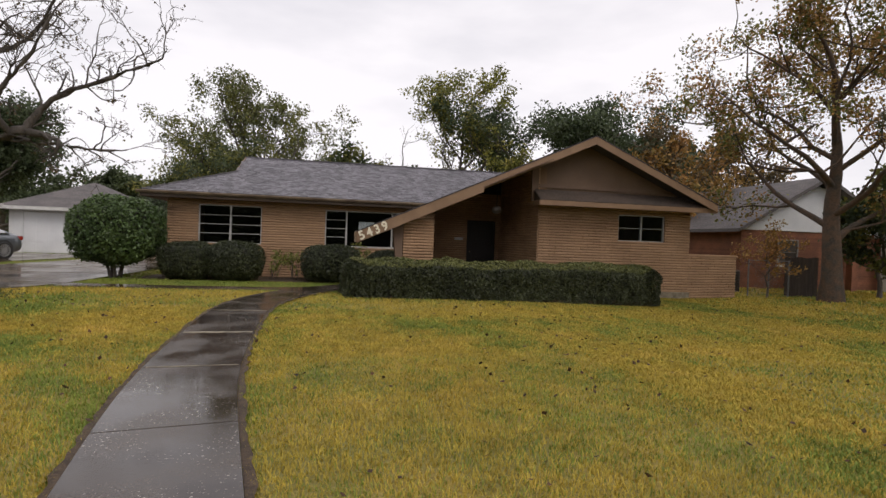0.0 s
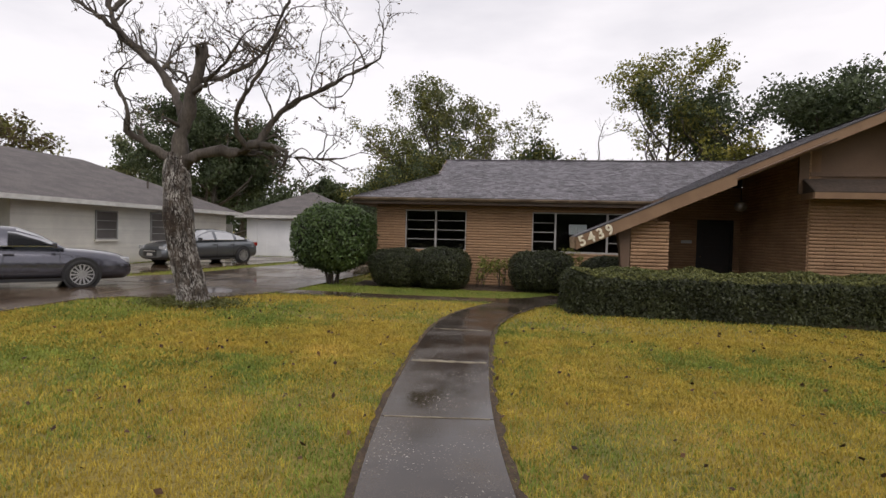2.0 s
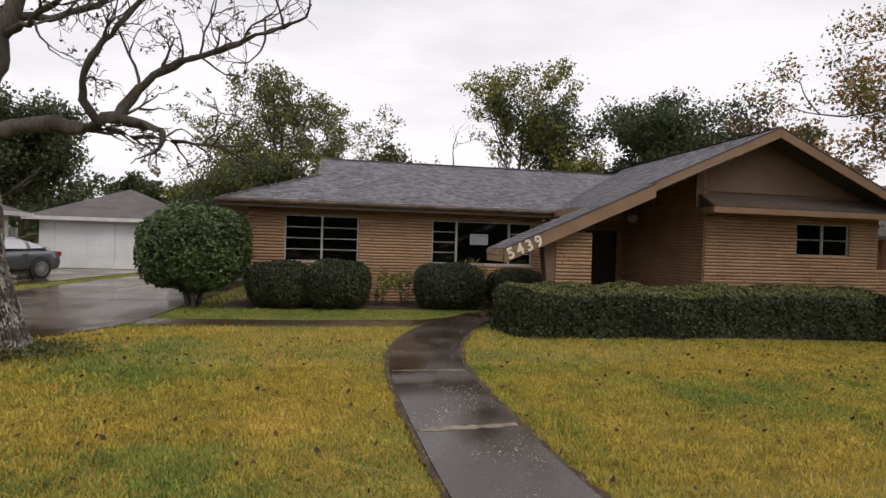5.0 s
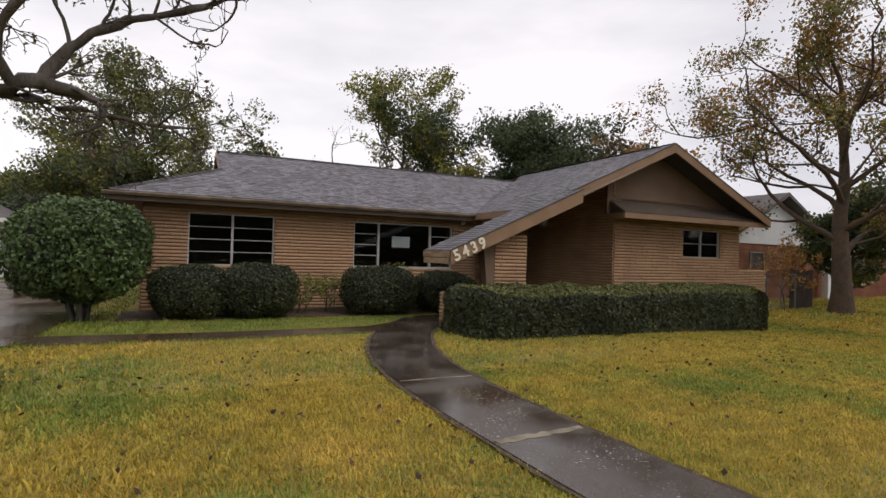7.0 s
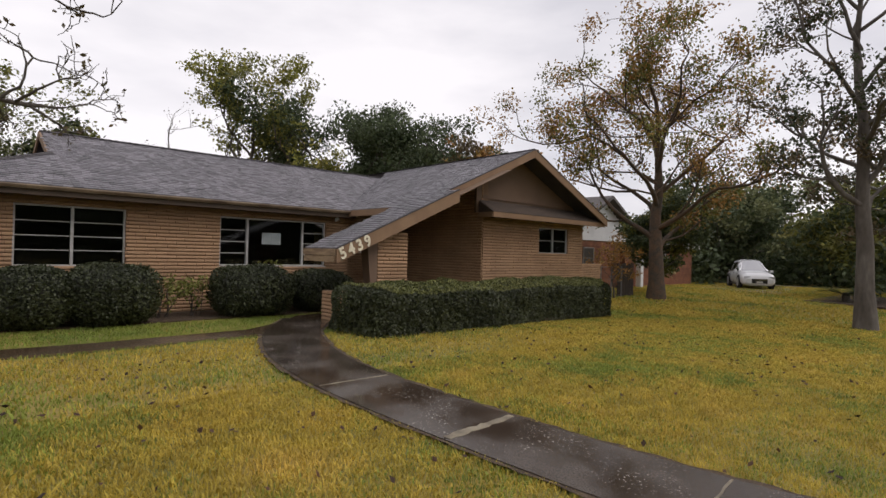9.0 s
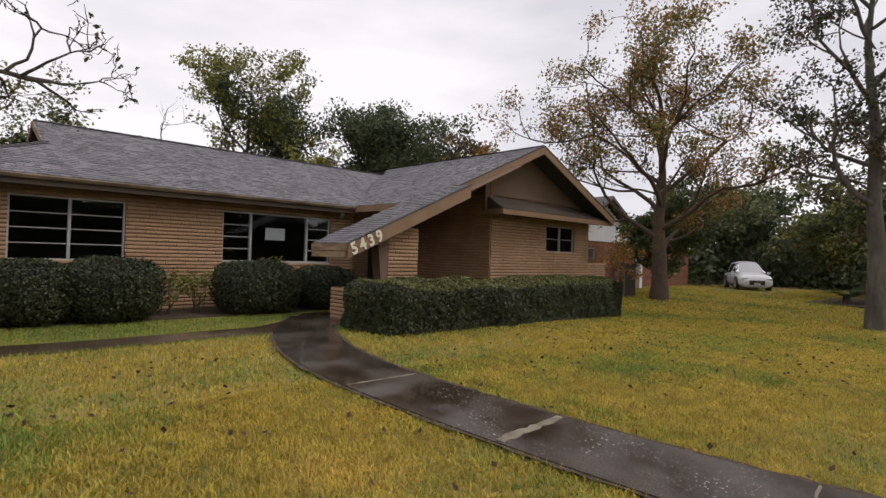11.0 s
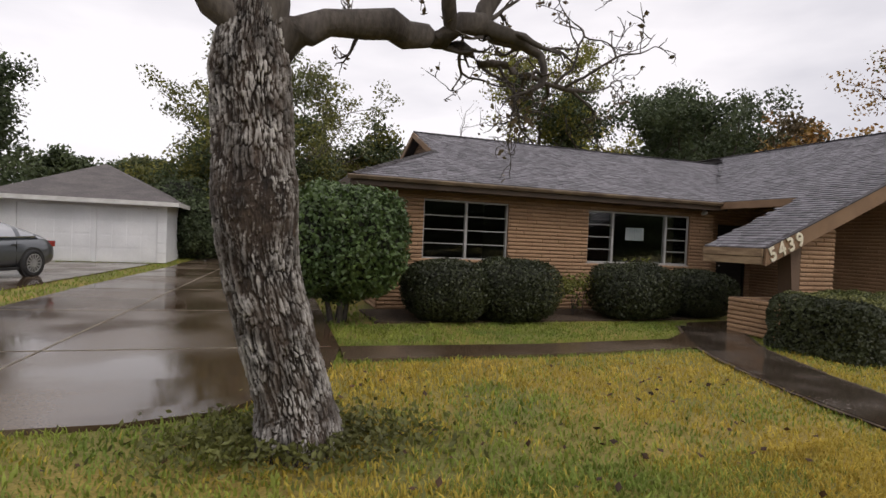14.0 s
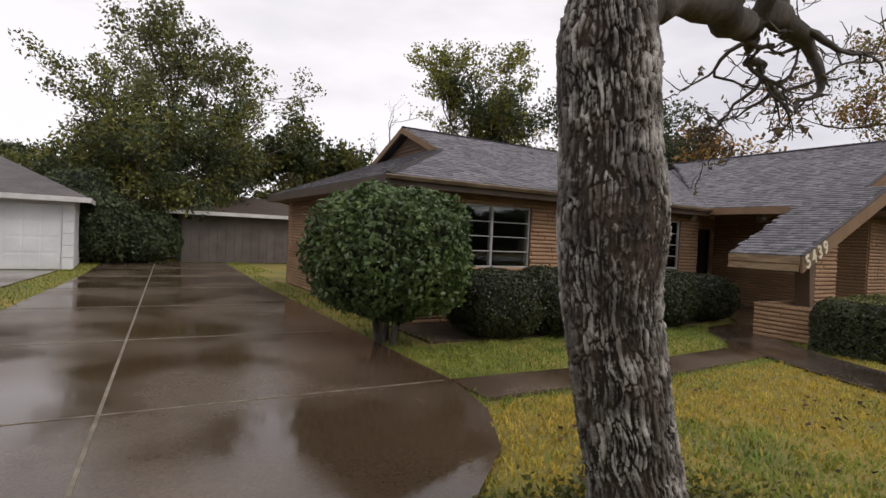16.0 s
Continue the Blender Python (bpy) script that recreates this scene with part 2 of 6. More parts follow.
M_TYRE = material("tyre_rubber", (0.018, 0.018, 0.019), 0.8, (0.028, 0.027, 0.026), scale=8, bump=0.2)
M_RIM = material("alloy_rim", (0.62, 0.62, 0.64), 0.3, (0.52, 0.52, 0.54), scale=6, bump=0, metal=0.8)
M_CHROME = material("chrome", (0.75, 0.75, 0.76), 0.15, (0.7, 0.7, 0.71), scale=6, bump=0, metal=1.0)
M_BLACK = material("black_plastic", (0.015, 0.015, 0.016), 0.5, (0.025, 0.025, 0.025), scale=6, bump=0.1)
M_LAMP = material("headlamp_lens", (0.55, 0.56, 0.58), 0.1, (0.42, 0.43, 0.45), scale=14, bump=0, coat=1.0)
M_REDLENS = material("red_lamp_lens", (0.30, 0.015, 0.015), 0.15, (0.22, 0.01, 0.01), scale=14, bump=0, coat=1.0)
M_DOOR = material("dark_door_stain", (0.008, 0.006, 0.005), 0.6, (0.012, 0.008, 0.006), scale=3, fine=40, bump=0.15, stretch=(4, 4, 0.5))
M_LANTERN = material("frosted_globe", (0.30, 0.27, 0.24), 0.4, (0.25, 0.22, 0.20), scale=6, bump=0)
M_WIRE = material("galvanised_wire", (0.25, 0.25, 0.25), 0.5, (0.18, 0.18, 0.18), scale=10, bump=0, metal=0.7)


# ---- mesh helpers ----
def finish(name, bm, mat, parent=None, smooth=False):
    me = bpy.data.meshes.new(name)
    bm.to_mesh(me)
    bm.free()
    me.materials.append(mat)
    if smooth:
        me.polygons.foreach_set("use_smooth", [True] * len(me.polygons))
    ob = new(name, me)
    if parent is not None:
        ob.parent = parent
    return ob


def part(name, bm, mat, parent, label="", smooth=False):
    return tagged(finish(name, bm, mat, parent, smooth), label)


def thing(name, label, category, group="", kind="", at=(0, 0, 0), turn=0.0):
    ob = new(name)
    ob.empty_display_size = 0.2
    ob.matrix_world = pose(*at, 0, 0, turn)
    return tagged(ob, label, category, group, kind)


def raw(name, verts, faces, mat, parent=None, smooth=False):
    """A mesh from generated numpy arrays; faces all have the same number of corners."""
    verts, faces = np.asarray(verts, np.float32), np.asarray(faces, np.int32)
    me = bpy.data.meshes.new(name)
    k = faces.shape[1]
    me.vertices.add(len(verts))
    me.vertices.foreach_set("co", verts.ravel())
    me.loops.add(faces.size)
    me.loops.foreach_set("vertex_index", faces.ravel())
    me.polygons.add(len(faces))
    me.polygons.foreach_set("loop_start", np.arange(0, faces.size, k, dtype=np.int32))
    me.polygons.foreach_set("use_smooth", np.full(len(faces), smooth))
    me.update(calc_edges=True)
    me.materials.append(mat)
    ob = new(name, me)
    if parent is not None:
        ob.parent = parent
    return ob


def box(bm, x0, x1, y0, y1, z0, z1, bevel=0.0, m=None):
    r = bmesh.ops.create_cube(bm, size=1.0, matrix=Matrix.Translation(((x0 + x1) / 2, (y0 + y1) / 2, (z0 + z1) / 2)) @ Matrix.Diagonal((abs(x1 - x0), abs(y1 - y0), abs(z1 - z0), 1)))
    vs = r["verts"]
    if bevel:
        es = list({e for v in vs for e in v.link_edges})
        vs = list({v for f in bmesh.ops.bevel(bm, geom=es, offset=bevel, segments=2, profile=0.7, affect="EDGES")["faces"] for v in f.verts} | {v for v in vs if v.is_valid})
    if m is not None:
        bmesh.ops.transform(bm, matrix=m, verts=vs)
    return vs


def box_mesh(*a, **k):
    bm = bmesh.new()
    box(bm, *a, **k)
    return bm


def prism(bm, outline, y0, y1, axis="y"):
    """Extrude an outline of (a, z) pairs from y0 to y1 along y (or along x)."""
    put = (lambda a, z, y: (a, y, z)) if axis == "y" else (lambda a, z, x: (x, a, z))
    if axis == "z":
        put = lambda a, b, z: (a, b, z)
    lo = [bm.verts.new(put(a, z, y0)) for a, z in outline]
    hi = [bm.verts.new(put(a, z, y1)) for a, z in outline]
    k = len(outline)
    bm.faces.new(lo)
    bm.faces.new(hi[::-1])
    for i in range(k):
        bm.faces.new((lo[i], hi[i], hi[(i + 1) % k], lo[(i + 1) % k]))
    bmesh.ops.recalc_face_normals(bm, faces=bm.faces)


def cyl(bm, r1, r2, h, m, seg=16):
    bmesh.ops.create_cone(bm, cap_ends=True, segments=seg, radius1=r1, radius2=r2, depth=h, matrix=m)


def inside(px, py, poly):
    hit = False
    for (x1, y1), (x2, y2) in zip(poly, poly[1:] + poly[:1]):
        if (y1 > py) != (y2 > py) and px < (x2 - x1) * (py - y1) / (y2 - y1) + x1:
            hit = not hit
    return hit


# ---- trees and leaves ----
def tube(store, pts, radii, seg=7):
    """Add a tapered tube along pts to store = [verts, faces]."""
    verts, faces = store
    base = sum(len(v) for v in verts)
    pts = [Vector(p) for p in pts]
    side = Vector((1, 0, 0))
    ring = []
    for i, p in enumerate(pts):
        d = (pts[min(i + 1, len(pts) - 1)] - pts[max(i - 1, 0)]).normalized()
        a = d.cross(side if abs(d.x) < 0.9 else Vector((0, 1, 0))).normalized()
        b = d.cross(a)
        for k in range(seg):
            t = 2 * math.pi * k / seg
            ring.append(p + (a * math.cos(t) + b * math.sin(t)) * radii[i])
    verts.append(np.array([tuple(v) for v in ring], np.float32))
    n = len(pts)
    i, k = np.meshgrid(np.arange(n - 1), np.arange(seg), indexing="ij")
    q = np.stack([i * seg + k, i * seg + (k + 1) % seg, (i + 1) * seg + (k + 1) % seg, (i + 1) * seg + k], -1).reshape(-1, 4)
    faces.append(q + base)


def build(store, name, mat, parent, smooth=True):
    return raw(name, np.concatenate(store[0]), np.concatenate(store[1]), mat, parent, smooth)


def grow(rng, store, tips, start, way, length, radius, depth, wander=0.25, rise=0.1, fork=(2, 4), thin=0.62, short=0.72, open_=0.75, seg=6, steps=5):
    """One branch with its side branches; tips collects the ends."""
    pts, radii, p, d = [Vector(start)], [radius], Vector(start), Vector(way).normalized()
    for i in range(steps):
        d = (d + Vector((rng.gauss(0, wander), rng.gauss(0, wander), rng.gauss(0, wander) + rise))).normalized()
        p = p + d * length / steps
        pts.append(p)
        radii.append(radius * (1 - (1 - thin * 0.8) * (i + 1) / steps))
    tube(store, pts, radii, max(3, seg))
    if depth == 0:
        tips.append(p)
        tips.append(pts[len(pts) // 2])
        return
    for j in range(rng.randint(*fork)):
        at = pts[-1] if j == 0 else pts[rng.randint(max(1, steps // 2 - 1), steps)]
        out = (d + Vector((rng.gauss(0, open_), rng.gauss(0, open_), rng.gauss(0, open_ * 0.7)))).normalized()
        grow(rng, store, tips, at, out, length * short * rng.uniform(0.75, 1.15), max(radius * thin * rng.uniform(0.7, 1.0), 0.006), depth - 1, wander, rise, fork, thin, short, open_, seg - 1, steps)


def leaf_quads(seed, centres, per, spread, size, flat=1.0, aspect=0.6):
    g = np.random.default_rng(seed)
    c = np.repeat(np.asarray(centres, float), per, axis=0)
    n = len(c)
    off = g.normal(0, 1, (n, 3))
    off *= (spread * g.uniform(0.2, 1.0, (n, 1)) / np.maximum(np.linalg.norm(off, axis=1, keepdims=True), 1e-6))
    off[:, 2] *= flat
    return leaf_cards(g, c + off, size, aspect)


def leaf_cards(g, c, size, aspect=0.6, normals=None, lean=1.0):
    n = len(c)
    nm = g.normal(0, 1, (n, 3))
    if normals is not None:
        nm = normals + lean * nm
    nm /= np.linalg.norm(nm, axis=1, keepdims=True)
    a = np.cross(nm, g.normal(0, 1, (n, 3)))
    a /= np.maximum(np.linalg.norm(a, axis=1, keepdims=True), 1e-6)
    b = np.cross(nm, a)
    s = size * g.uniform(0.6, 1.3, (n, 1))
    v = np.stack([c - a * s * 0.5, c + b * s * aspect * 0.5, c + a * s * 0.5 + nm * s * 0.12, c - b * s * aspect * 0.5], 1).reshape(-1, 3)
    return v, np.arange(4 * n).reshape(n, 4)


def tree(name, label, at, height, spread, leaf, seed, trunk=0.3, clear=0.3, per=26, puff=0.9, size=0.22, depth=3, limbs=7, bark=None, rise=0.12, second=None, cover=1.0, flat=0.8, open_=0.7):
    """A tapered trunk with limbs and a crown of many leaves in clumps round the twig ends."""
    rng = random.Random(seed)
    root = thing(name, label, "tree", at=at)
    store, tips = [[], []], []
    lean = Vector((rng.gauss(0, 0.03), rng.gauss(0, 0.03), 1)).normalized()
    top = height * 0.72
    k = 9
    tp = [Vector((0, 0, -0.1)) + lean * (top * i / (k - 1)) + Vector((rng.gauss(0, 0.05), rng.gauss(0, 0.05), 0)) * (i > 1) for i in range(k)]
    tube(store, tp, [trunk * (1.25 if i == 0 else 1 - 0.75 * i / (k - 1)) for i in range(k)], 10)
    for j in range(limbs):
        f = clear + (1 - clear) * (j + 0.5) / limbs
        p = tp[0].lerp(tp[-1], f)
        ang = j * 2.4 + rng.uniform(-0.4, 0.4)
        out = Vector((math.cos(ang), math.sin(ang), 0.35 + 0.9 * f))
        ln = spread * (0.62 - 0.25 * abs(f - 0.6)) * rng.uniform(0.8, 1.1)
        grow(rng, store, tips, p, out, ln * 0.62, trunk * 0.42 * (1.15 - f * 0.6), depth - 1, 0.16, rise, (2, 4), 0.6, 0.68, open_, 5, 4)
    grow(rng, store, tips, tp[-1], lean, height * 0.26, trunk * 0.3, depth - 1, 0.15, rise, (3, 4), 0.6, 0.7, open_, 5, 4)
    reach = np.array([tuple(t) for t in tips])
    kz = (height - puff * flat * 0.6) / reach[:, 2].max()
    kr = (spread / 2 - puff * 0.5) / np.quantile(np.hypot(reach[:, 0], reach[:, 1]), 0.93)
    fit = np.array([kr, kr, kz], np.float32)
    store[0] = [store[0][0] * np.array([1, 1, kz], np.float32)] + [v * fit for v in store[0][1:]]
    tips = [Vector((t.x * kr, t.y * kr, t.z * kz)) for t in tips]
    build(store, "trunk", bark or M_FARBARK, root)
    tips = [t for t in tips if rng.random() < cover]
    if second:
        cut = [t for t in tips if rng.random() < 0.45]
        tips = [t for t in tips if t not in cut]
        v, f = leaf_quads(seed + 1, [tuple(t) for t in cut], per, puff, size, flat)
        tagged(raw("crown", v, f, second, root), "turning leaves in uneven clumps")
    v, f = leaf_quads(seed, [tuple(t) for t in tips], per, puff, size, flat)
    raw("crown", v, f, leaf, root)
    return root


# ---- ground, walk and drive ----
def ease(t):
    t = np.clip(t, 0, 1)
    return t * t * (3 - 2 * t)


def ground_z(x, y):
    """The lawn falls a little from the house to the street and towards the far side."""
    x, y = np.asarray(x, float), np.asarray(y, float)
    return -0.16 * ease(x / 8.0) - 0.13 * (1 - ease((y - 7.0) / 7.0))


def drape(bm):
    """Lay a flat slab on the lawn's slope."""
    for yy in np.arange(-4, 15, 1.0):
        bmesh.ops.bisect_plane(bm, geom=bm.verts[:] + bm.edges[:] + bm.faces[:], plane_co=(0, yy, 0), plane_no=(0, 1, 0))
    for v in bm.verts:
        v.co.z += float(ground_z(min(v.co.x, 0.0), v.co.y))


WALK_LINE = [(-0.5, -4.0), (-1.3, 0.4), (-2.02, 3.0), (-2.38, 4.6), (-2.71, 6.3), (-2.9, 7.8), (-3.0, 9.2), (-3.06, 10.5), (-3.03, 11.6), (-2.84, 12.7), (-2.48, 13.7), (-2.0, 14.7), (-1.4, 15.5), (-0.95, 16.1)]
WALK_WIDTH = 0.98


def smooth_line(pts, step=0.12):
    """Catmull-Rom through the given points, evenly resampled."""
    p = [np.array(q, float) for q in pts]
    p = [2 * p[0] - p[1]] + p + [2 * p[-1] - p[-2]]
    out = []
    for a, b, c, d in zip(p, p[1:], p[2:], p[3:]):
        n = max(2, int(np.linalg.norm(c - b) / step))
        for i in range(n):
            t = i / n
            out.append(0.5 * (2 * b + (c - a) * t + (2 * a - 5 * b + 4 * c - d) * t * t + (3 * b - a - 3 * c + d) * t ** 3))
    out.append(p[-2])
    return np.array(out)


walk_mid = smooth_line(WALK_LINE)
walk_dir = np.gradient(walk_mid, axis=0)
walk_dir /= np.linalg.norm(walk_dir, axis=1, keepdims=True)
walk_side = np.stack([walk_dir[:, 1], -walk_dir[:, 0]], 1)
DRIVE = [(-11.0, -4.0), (-11.0, 6.0), (-11.0, 11.0), (-10.9, 12.3), (-10.4, 12.82), (-9.7, 12.8), (-9.0, 12.95), (-8.4, 13.5), (-7.95, 14.3), (-7.75, 15.2), (-7.7, 17.0), (-7.6, 20.0), (-7.5, 25.0),
         (-6.9, 35.5), (-11.4, 35.5), (-11.75, 29.0), (-12.45, 22.6), (-12.8, 18.1), (-14.3, 15.9), (-17.4, 15.3), (-17.4, -4.0)]
FRONT_PATH = [(-7.78, 14.56), (-5.0, 14.5), (-2.5, 14.65), (-1.6, 15.2), (-0.95, 15.95), (2.4, 15.95), (4.3, 16.6), (4.3, 19.9), (1.8, 19.9), (1.8, 18.0), (0.6, 16.95), (-0.9, 16.7), (-1.6, 15.9), (-2.6, 15.25), (-5.0, 15.12), (-7.74, 15.28)]
NBR_DRIVE = [(-14.4, 16.2), (-13.85, 20), (-12.5, 30.6), (-17.4, 30.6), (-17.3, 20), (-17.4, 15.6)]


def in_poly(x, y, poly):
    r = np.zeros(len(x), bool)
    for (x1, y1), (x2, y2) in zip(poly, poly[1:] + poly[:1]):
        if y1 != y2:
            r ^= ((y1 > y) != (y2 > y)) & (x < (x2 - x1) * (y - y1) / (y2 - y1) + x1)
    return r


def build_ground():
    xs = np.concatenate([[-2500, -600, -150, -60], np.arange(-40, 41, 1.0), [60, 150, 600, 2500]])
    ys = np.concatenate([[-2500, -600, -150, -40, -20], np.arange(-10, 61, 1.0), [90, 200, 600, 2500]])
    X, Y = np.meshgrid(xs, ys, indexing="ij")
    Z = ground_z(X, Y) - 0.03 + 0.012 * np.sin(X * 1.7 + Y) * np.cos(Y * 1.3 - X * 0.4)
    n, m = X.shape
    i, j = np.meshgrid(np.arange(n - 1), np.arange(m - 1), indexing="ij")
    f = np.stack([i * m + j, (i + 1) * m + j, (i + 1) * m + j + 1, i * m + j + 1], -1).reshape(-1, 4)
    ob = raw("ground", np.stack([X, Y, Z], -1).reshape(-1, 3), f, M_SOIL, smooth=True)
    tagged(ob, "lawn soil under yellowing grass reaching to the horizon", "ground", kind="structure")


def slab(name, poly, mat, top, label, category, thick=0.12, kind="structure"):
    bm = bmesh.new()
    prism(bm, poly, top - thick, top, "z")
    bmesh.ops.triangulate(bm, faces=[f for f in bm.faces if len(f.verts) > 4])
    if name.startswith(("driveway", "pavement")) and name != "driveway_far":
        drape(bm)
    return tagged(finish(name, bm, mat), label, category, kind=kind)


def build_walk():
    root = thing("pavement_walk", "wet dark concrete garden walk in cast slabs", "walkway", kind="structure")
    s = np.concatenate([[0], np.cumsum(np.linalg.norm(np.diff(walk_mid, axis=0), axis=1))])
    cuts = np.concatenate([[0], np.arange(1.7, s[-1] - 0.8, 1.95), [s[-1]]])
    for a, b in zip(cuts[:-1], cuts[1:]):
        t = np.linspace(a + 0.008, b - 0.008, 14)
        c = np.stack([np.interp(t, s, walk_mid[:, k]) for k in (0, 1)], 1)
        n = np.stack([np.interp(t, s, walk_side[:, k]) for k in (0, 1)], 1)
        h = WALK_WIDTH / 2
        poly = [tuple(p) for p in c - n * h] + [tuple(p) for p in (c + n * h)[::-1]]
        bm = bmesh.new()
        prism(bm, poly, -0.10, 0.012, "z")
        bmesh.ops.triangulate(bm, faces=[f for f in bm.faces if len(f.verts) > 4])
        drape(bm)
        part("slab", bm, M_CONCRETE, root)
    # worn pale mortar at two joints
    for at, wide in ((cuts[7], 0.045), (cuts[6], 0.010), (cuts[8], 0.012)):
        c = np.array([np.interp(at, s, walk_mid[:, k]) for k in (0, 1)])
        n = np.array([np.interp(at, s, walk_side[:, k]) for k in (0, 1)])
        d = np.array([-n[1], n[0]])
        g = random.Random(int(at * 10))
        u = np.linspace(-0.46, 0.46, 14)
        poly = [tuple(c + n * q + d * wide * g.uniform(0.5, 1.3)) for q in u] + [tuple(c + n * q - d * wide * g.uniform(0.5, 1.3)) for q in u[::-1]]
        bm = bmesh.new()
        prism(bm, poly, 0.0, 0.017, "z")
        drape(bm)
        part("joint_mortar", bm, M_PATCH, root, "pale worn mortar")
    # crumbly dark soil edge along both sides
    for sign in (-1, 1):
        g = np.random.default_rng(5 + sign)
        w = WALK_WIDTH / 2 + 0.004
        k = len(walk_mid)
        inner = walk_mid + walk_side * sign * w
        outer = inner + walk_side * sign * (0.03 + 0.05 * g.random((k, 1)))
        v = np.concatenate([np.c_[inner, np.full(k, 0.004)], np.c_[outer, np.full(k, 0.008)]])
        v[:, 2] += ground_z(np.minimum(v[:, 0], 0), v[:, 1])
        i = np.arange(k - 1)
        f = np.stack([i, i + 1, i + k + 1, i + k], 1)
        tagged(raw("soil_edge", v, f, M_MULCH, root), "dark crumbly soil edge")


def build_drive():
    slab("driveway", DRIVE, M_DRIVE, 0.012, "wide wet brown-grey concrete driveway with puddles", "driveway")
    slab("pavement_front_path", FRONT_PATH, M_DRIVE, 0.009, "wet brown concrete path along the house to the porch", "path")
    slab("driveway_neighbour", NBR_DRIVE, M_DRIVE, 0.010, "wet concrete driveway of the neighbouring house", "driveway")
    slab("driveway_far", [(24, 14.2), (36, 16), (36, 21), (26, 18.8)], M_PATCH, -0.165, "pale concrete drive under the white car", "driveway")
    slab("road", [(-2000, -13), (2000, -13), (2000, -5), (-2000, -5)], M_ASPHALT, 0.01, "wet asphalt street", "road")
    joints = thing("driveway_joints", "dark expansion joints across the driveway slabs", "joint", kind="structure")
    lines = [((-11.15, 13.0), (-9.6, 35.4), 0.03)] + [((max(-12.95 + (y0 - 18) * 0.09, -13.1), y0), (-7.85, y0 - 0.2), 0.024) for y0 in (15.45, 18.6, 21.9, 25.2, 28.5, 31.8)]
    for a, b, w in lines:
        a, b = Vector((*a, 0)), Vector((*b, 0))
        d = (b - a).normalized()
        n = Vector((-d.y, d.x, 0)) * w / 2
        bm = bmesh.new()
        prism(bm, [tuple(q)[:2] for q in (a - n, b - n, b + n, a + n)], 0.002, 0.0165, "z")
        drape(bm)
        part("joint", bm, M_PATCH if w > 0.02 else M_JOINT, joints)


# ---- the house ----
def profile_brick(w, h, deep):
    """A long brick with a rounded, rough-cut face. It points to -y."""
    bm = bmesh.new()
    prof = [(0, 0), (-deep * 0.55, 0.0), (-deep, h * 0.28), (-deep * 0.95, h * 0.72), (-deep * 0.5, h), (0, h)]
    prism(bm, [(y, z) for y, z in prof], 0.0, w, "x")
    me = bpy.data.meshes.new("brick")
    bm.to_mesh(me)
    bm.free()
    return me


def cells(length, z0, z1, holes):
    """Rectangles that fill a wall's face round its openings."""
    xs = sorted({0, length, *(h[0] for h in holes), *(h[1] for h in holes)})
    zs = sorted({z0, z1, *(h[2] for h in holes), *(h[3] for h in holes)})
    for xa, xb in zip(xs, xs[1:]):
        run = None
        for za, zb in zip(zs, zs[1:]):
            hole = any(h[0] <= xa and xb <= h[1] and h[2] <= za and zb <= h[3] for h in holes)
            if hole:
                if run:
                    yield xa, xb, run[0], run[1]
                run = None
            else:
                run = (run[0] if run else za, zb)
        if run:
            yield xa, xb, run[0], run[1]


def brick_wall(name, label, origin, turn, length, z0, z1, holes=(), thick=0.2, single=None, course=0.08, brick_w=0.39, mat=None, mortar=None, parent=None, top=None):
    """A thick wall whose face (local -y) carries real courses. single: stretch along the wall whose bricks are objects."""
    mat, mortar = mat or M_BRICK, mortar or M_MORTAR
    root = thing(name, label, "wall", kind="structure", at=origin, turn=turn)
    bm = bmesh.new()
    for xa, xb, za, zb in cells(length, z0, z1, holes):
        box(bm, xa, xb, 0.0, thick, za, zb)
    part("wall_core", bm, mortar, root)
    rng = random.Random(len(name) * 7 + int(length * 10))
    gap, deep = 0.010, 0.035
    meshes = {}
    verts, faces, count = [], [], 0
    rows = int(round((z1 - z0) / course))
    hgt = (z1 - z0) / rows
    for r in range(rows):
        za, zb = z0 + r * hgt, z0 + (r + 1) * hgt - gap
        x = -brick_w * (0.5 if r % 2 else 0.0) - rng.uniform(0, 0.1)
        while x < length:
            xa, xb = max(x, 0.0), min(x + brick_w, length)
            x += brick_w + gap
            spans = [(xa, xb)]
            for h in holes:
                if h[2] < zb - 0.02 and h[3] > za + 0.02:
                    spans = [s for a, b in spans for s in ((a, min(b, h[0])), (max(a, h[1]), b)) if s[1] - s[0] > 0.015]
            for a, b in spans:
                if b - a < 0.02 or (top and za > top((a + b) / 2)):
                    continue
                out = rng.uniform(-0.007, 0.007)
                if single and single[0] <= a <= single[1] and single[2] <= za <= single[3]:
                    key = round(b - a, 2)
                    if key not in meshes:
                        meshes[key] = profile_brick(key, hgt - gap, deep)
                        meshes[key].materials.append(mat)
                    ob = new("brick", meshes[key])
                    ob.parent = root
                    ob.location = (a, out, za)
                    continue
                d = deep - out
                prof = [(0, 0), (-d * 0.55, 0.0), (-d, 0.28), (-d * 0.95, 0.72), (-d * 0.5, 1.0), (0, 1.0)]
                base = len(verts)
                for xx in (a, b):
                    verts += [(xx, y, za + q * (zb - za)) for y, q in prof]
                for k in range(5):
                    faces.append((base + k, base + k + 1, base + 7 + k, base + 6 + k))
                faces += [(base, base + 1, base + 2, base + 3), (base, base + 3, base + 4, base + 5), (base + 6, base + 9, base + 8, base + 7), (base + 6, base + 11, base + 10, base + 9)]
    if verts:
        tagged(raw("coursing", verts, faces, mat, root), kind="stuff")
    return root


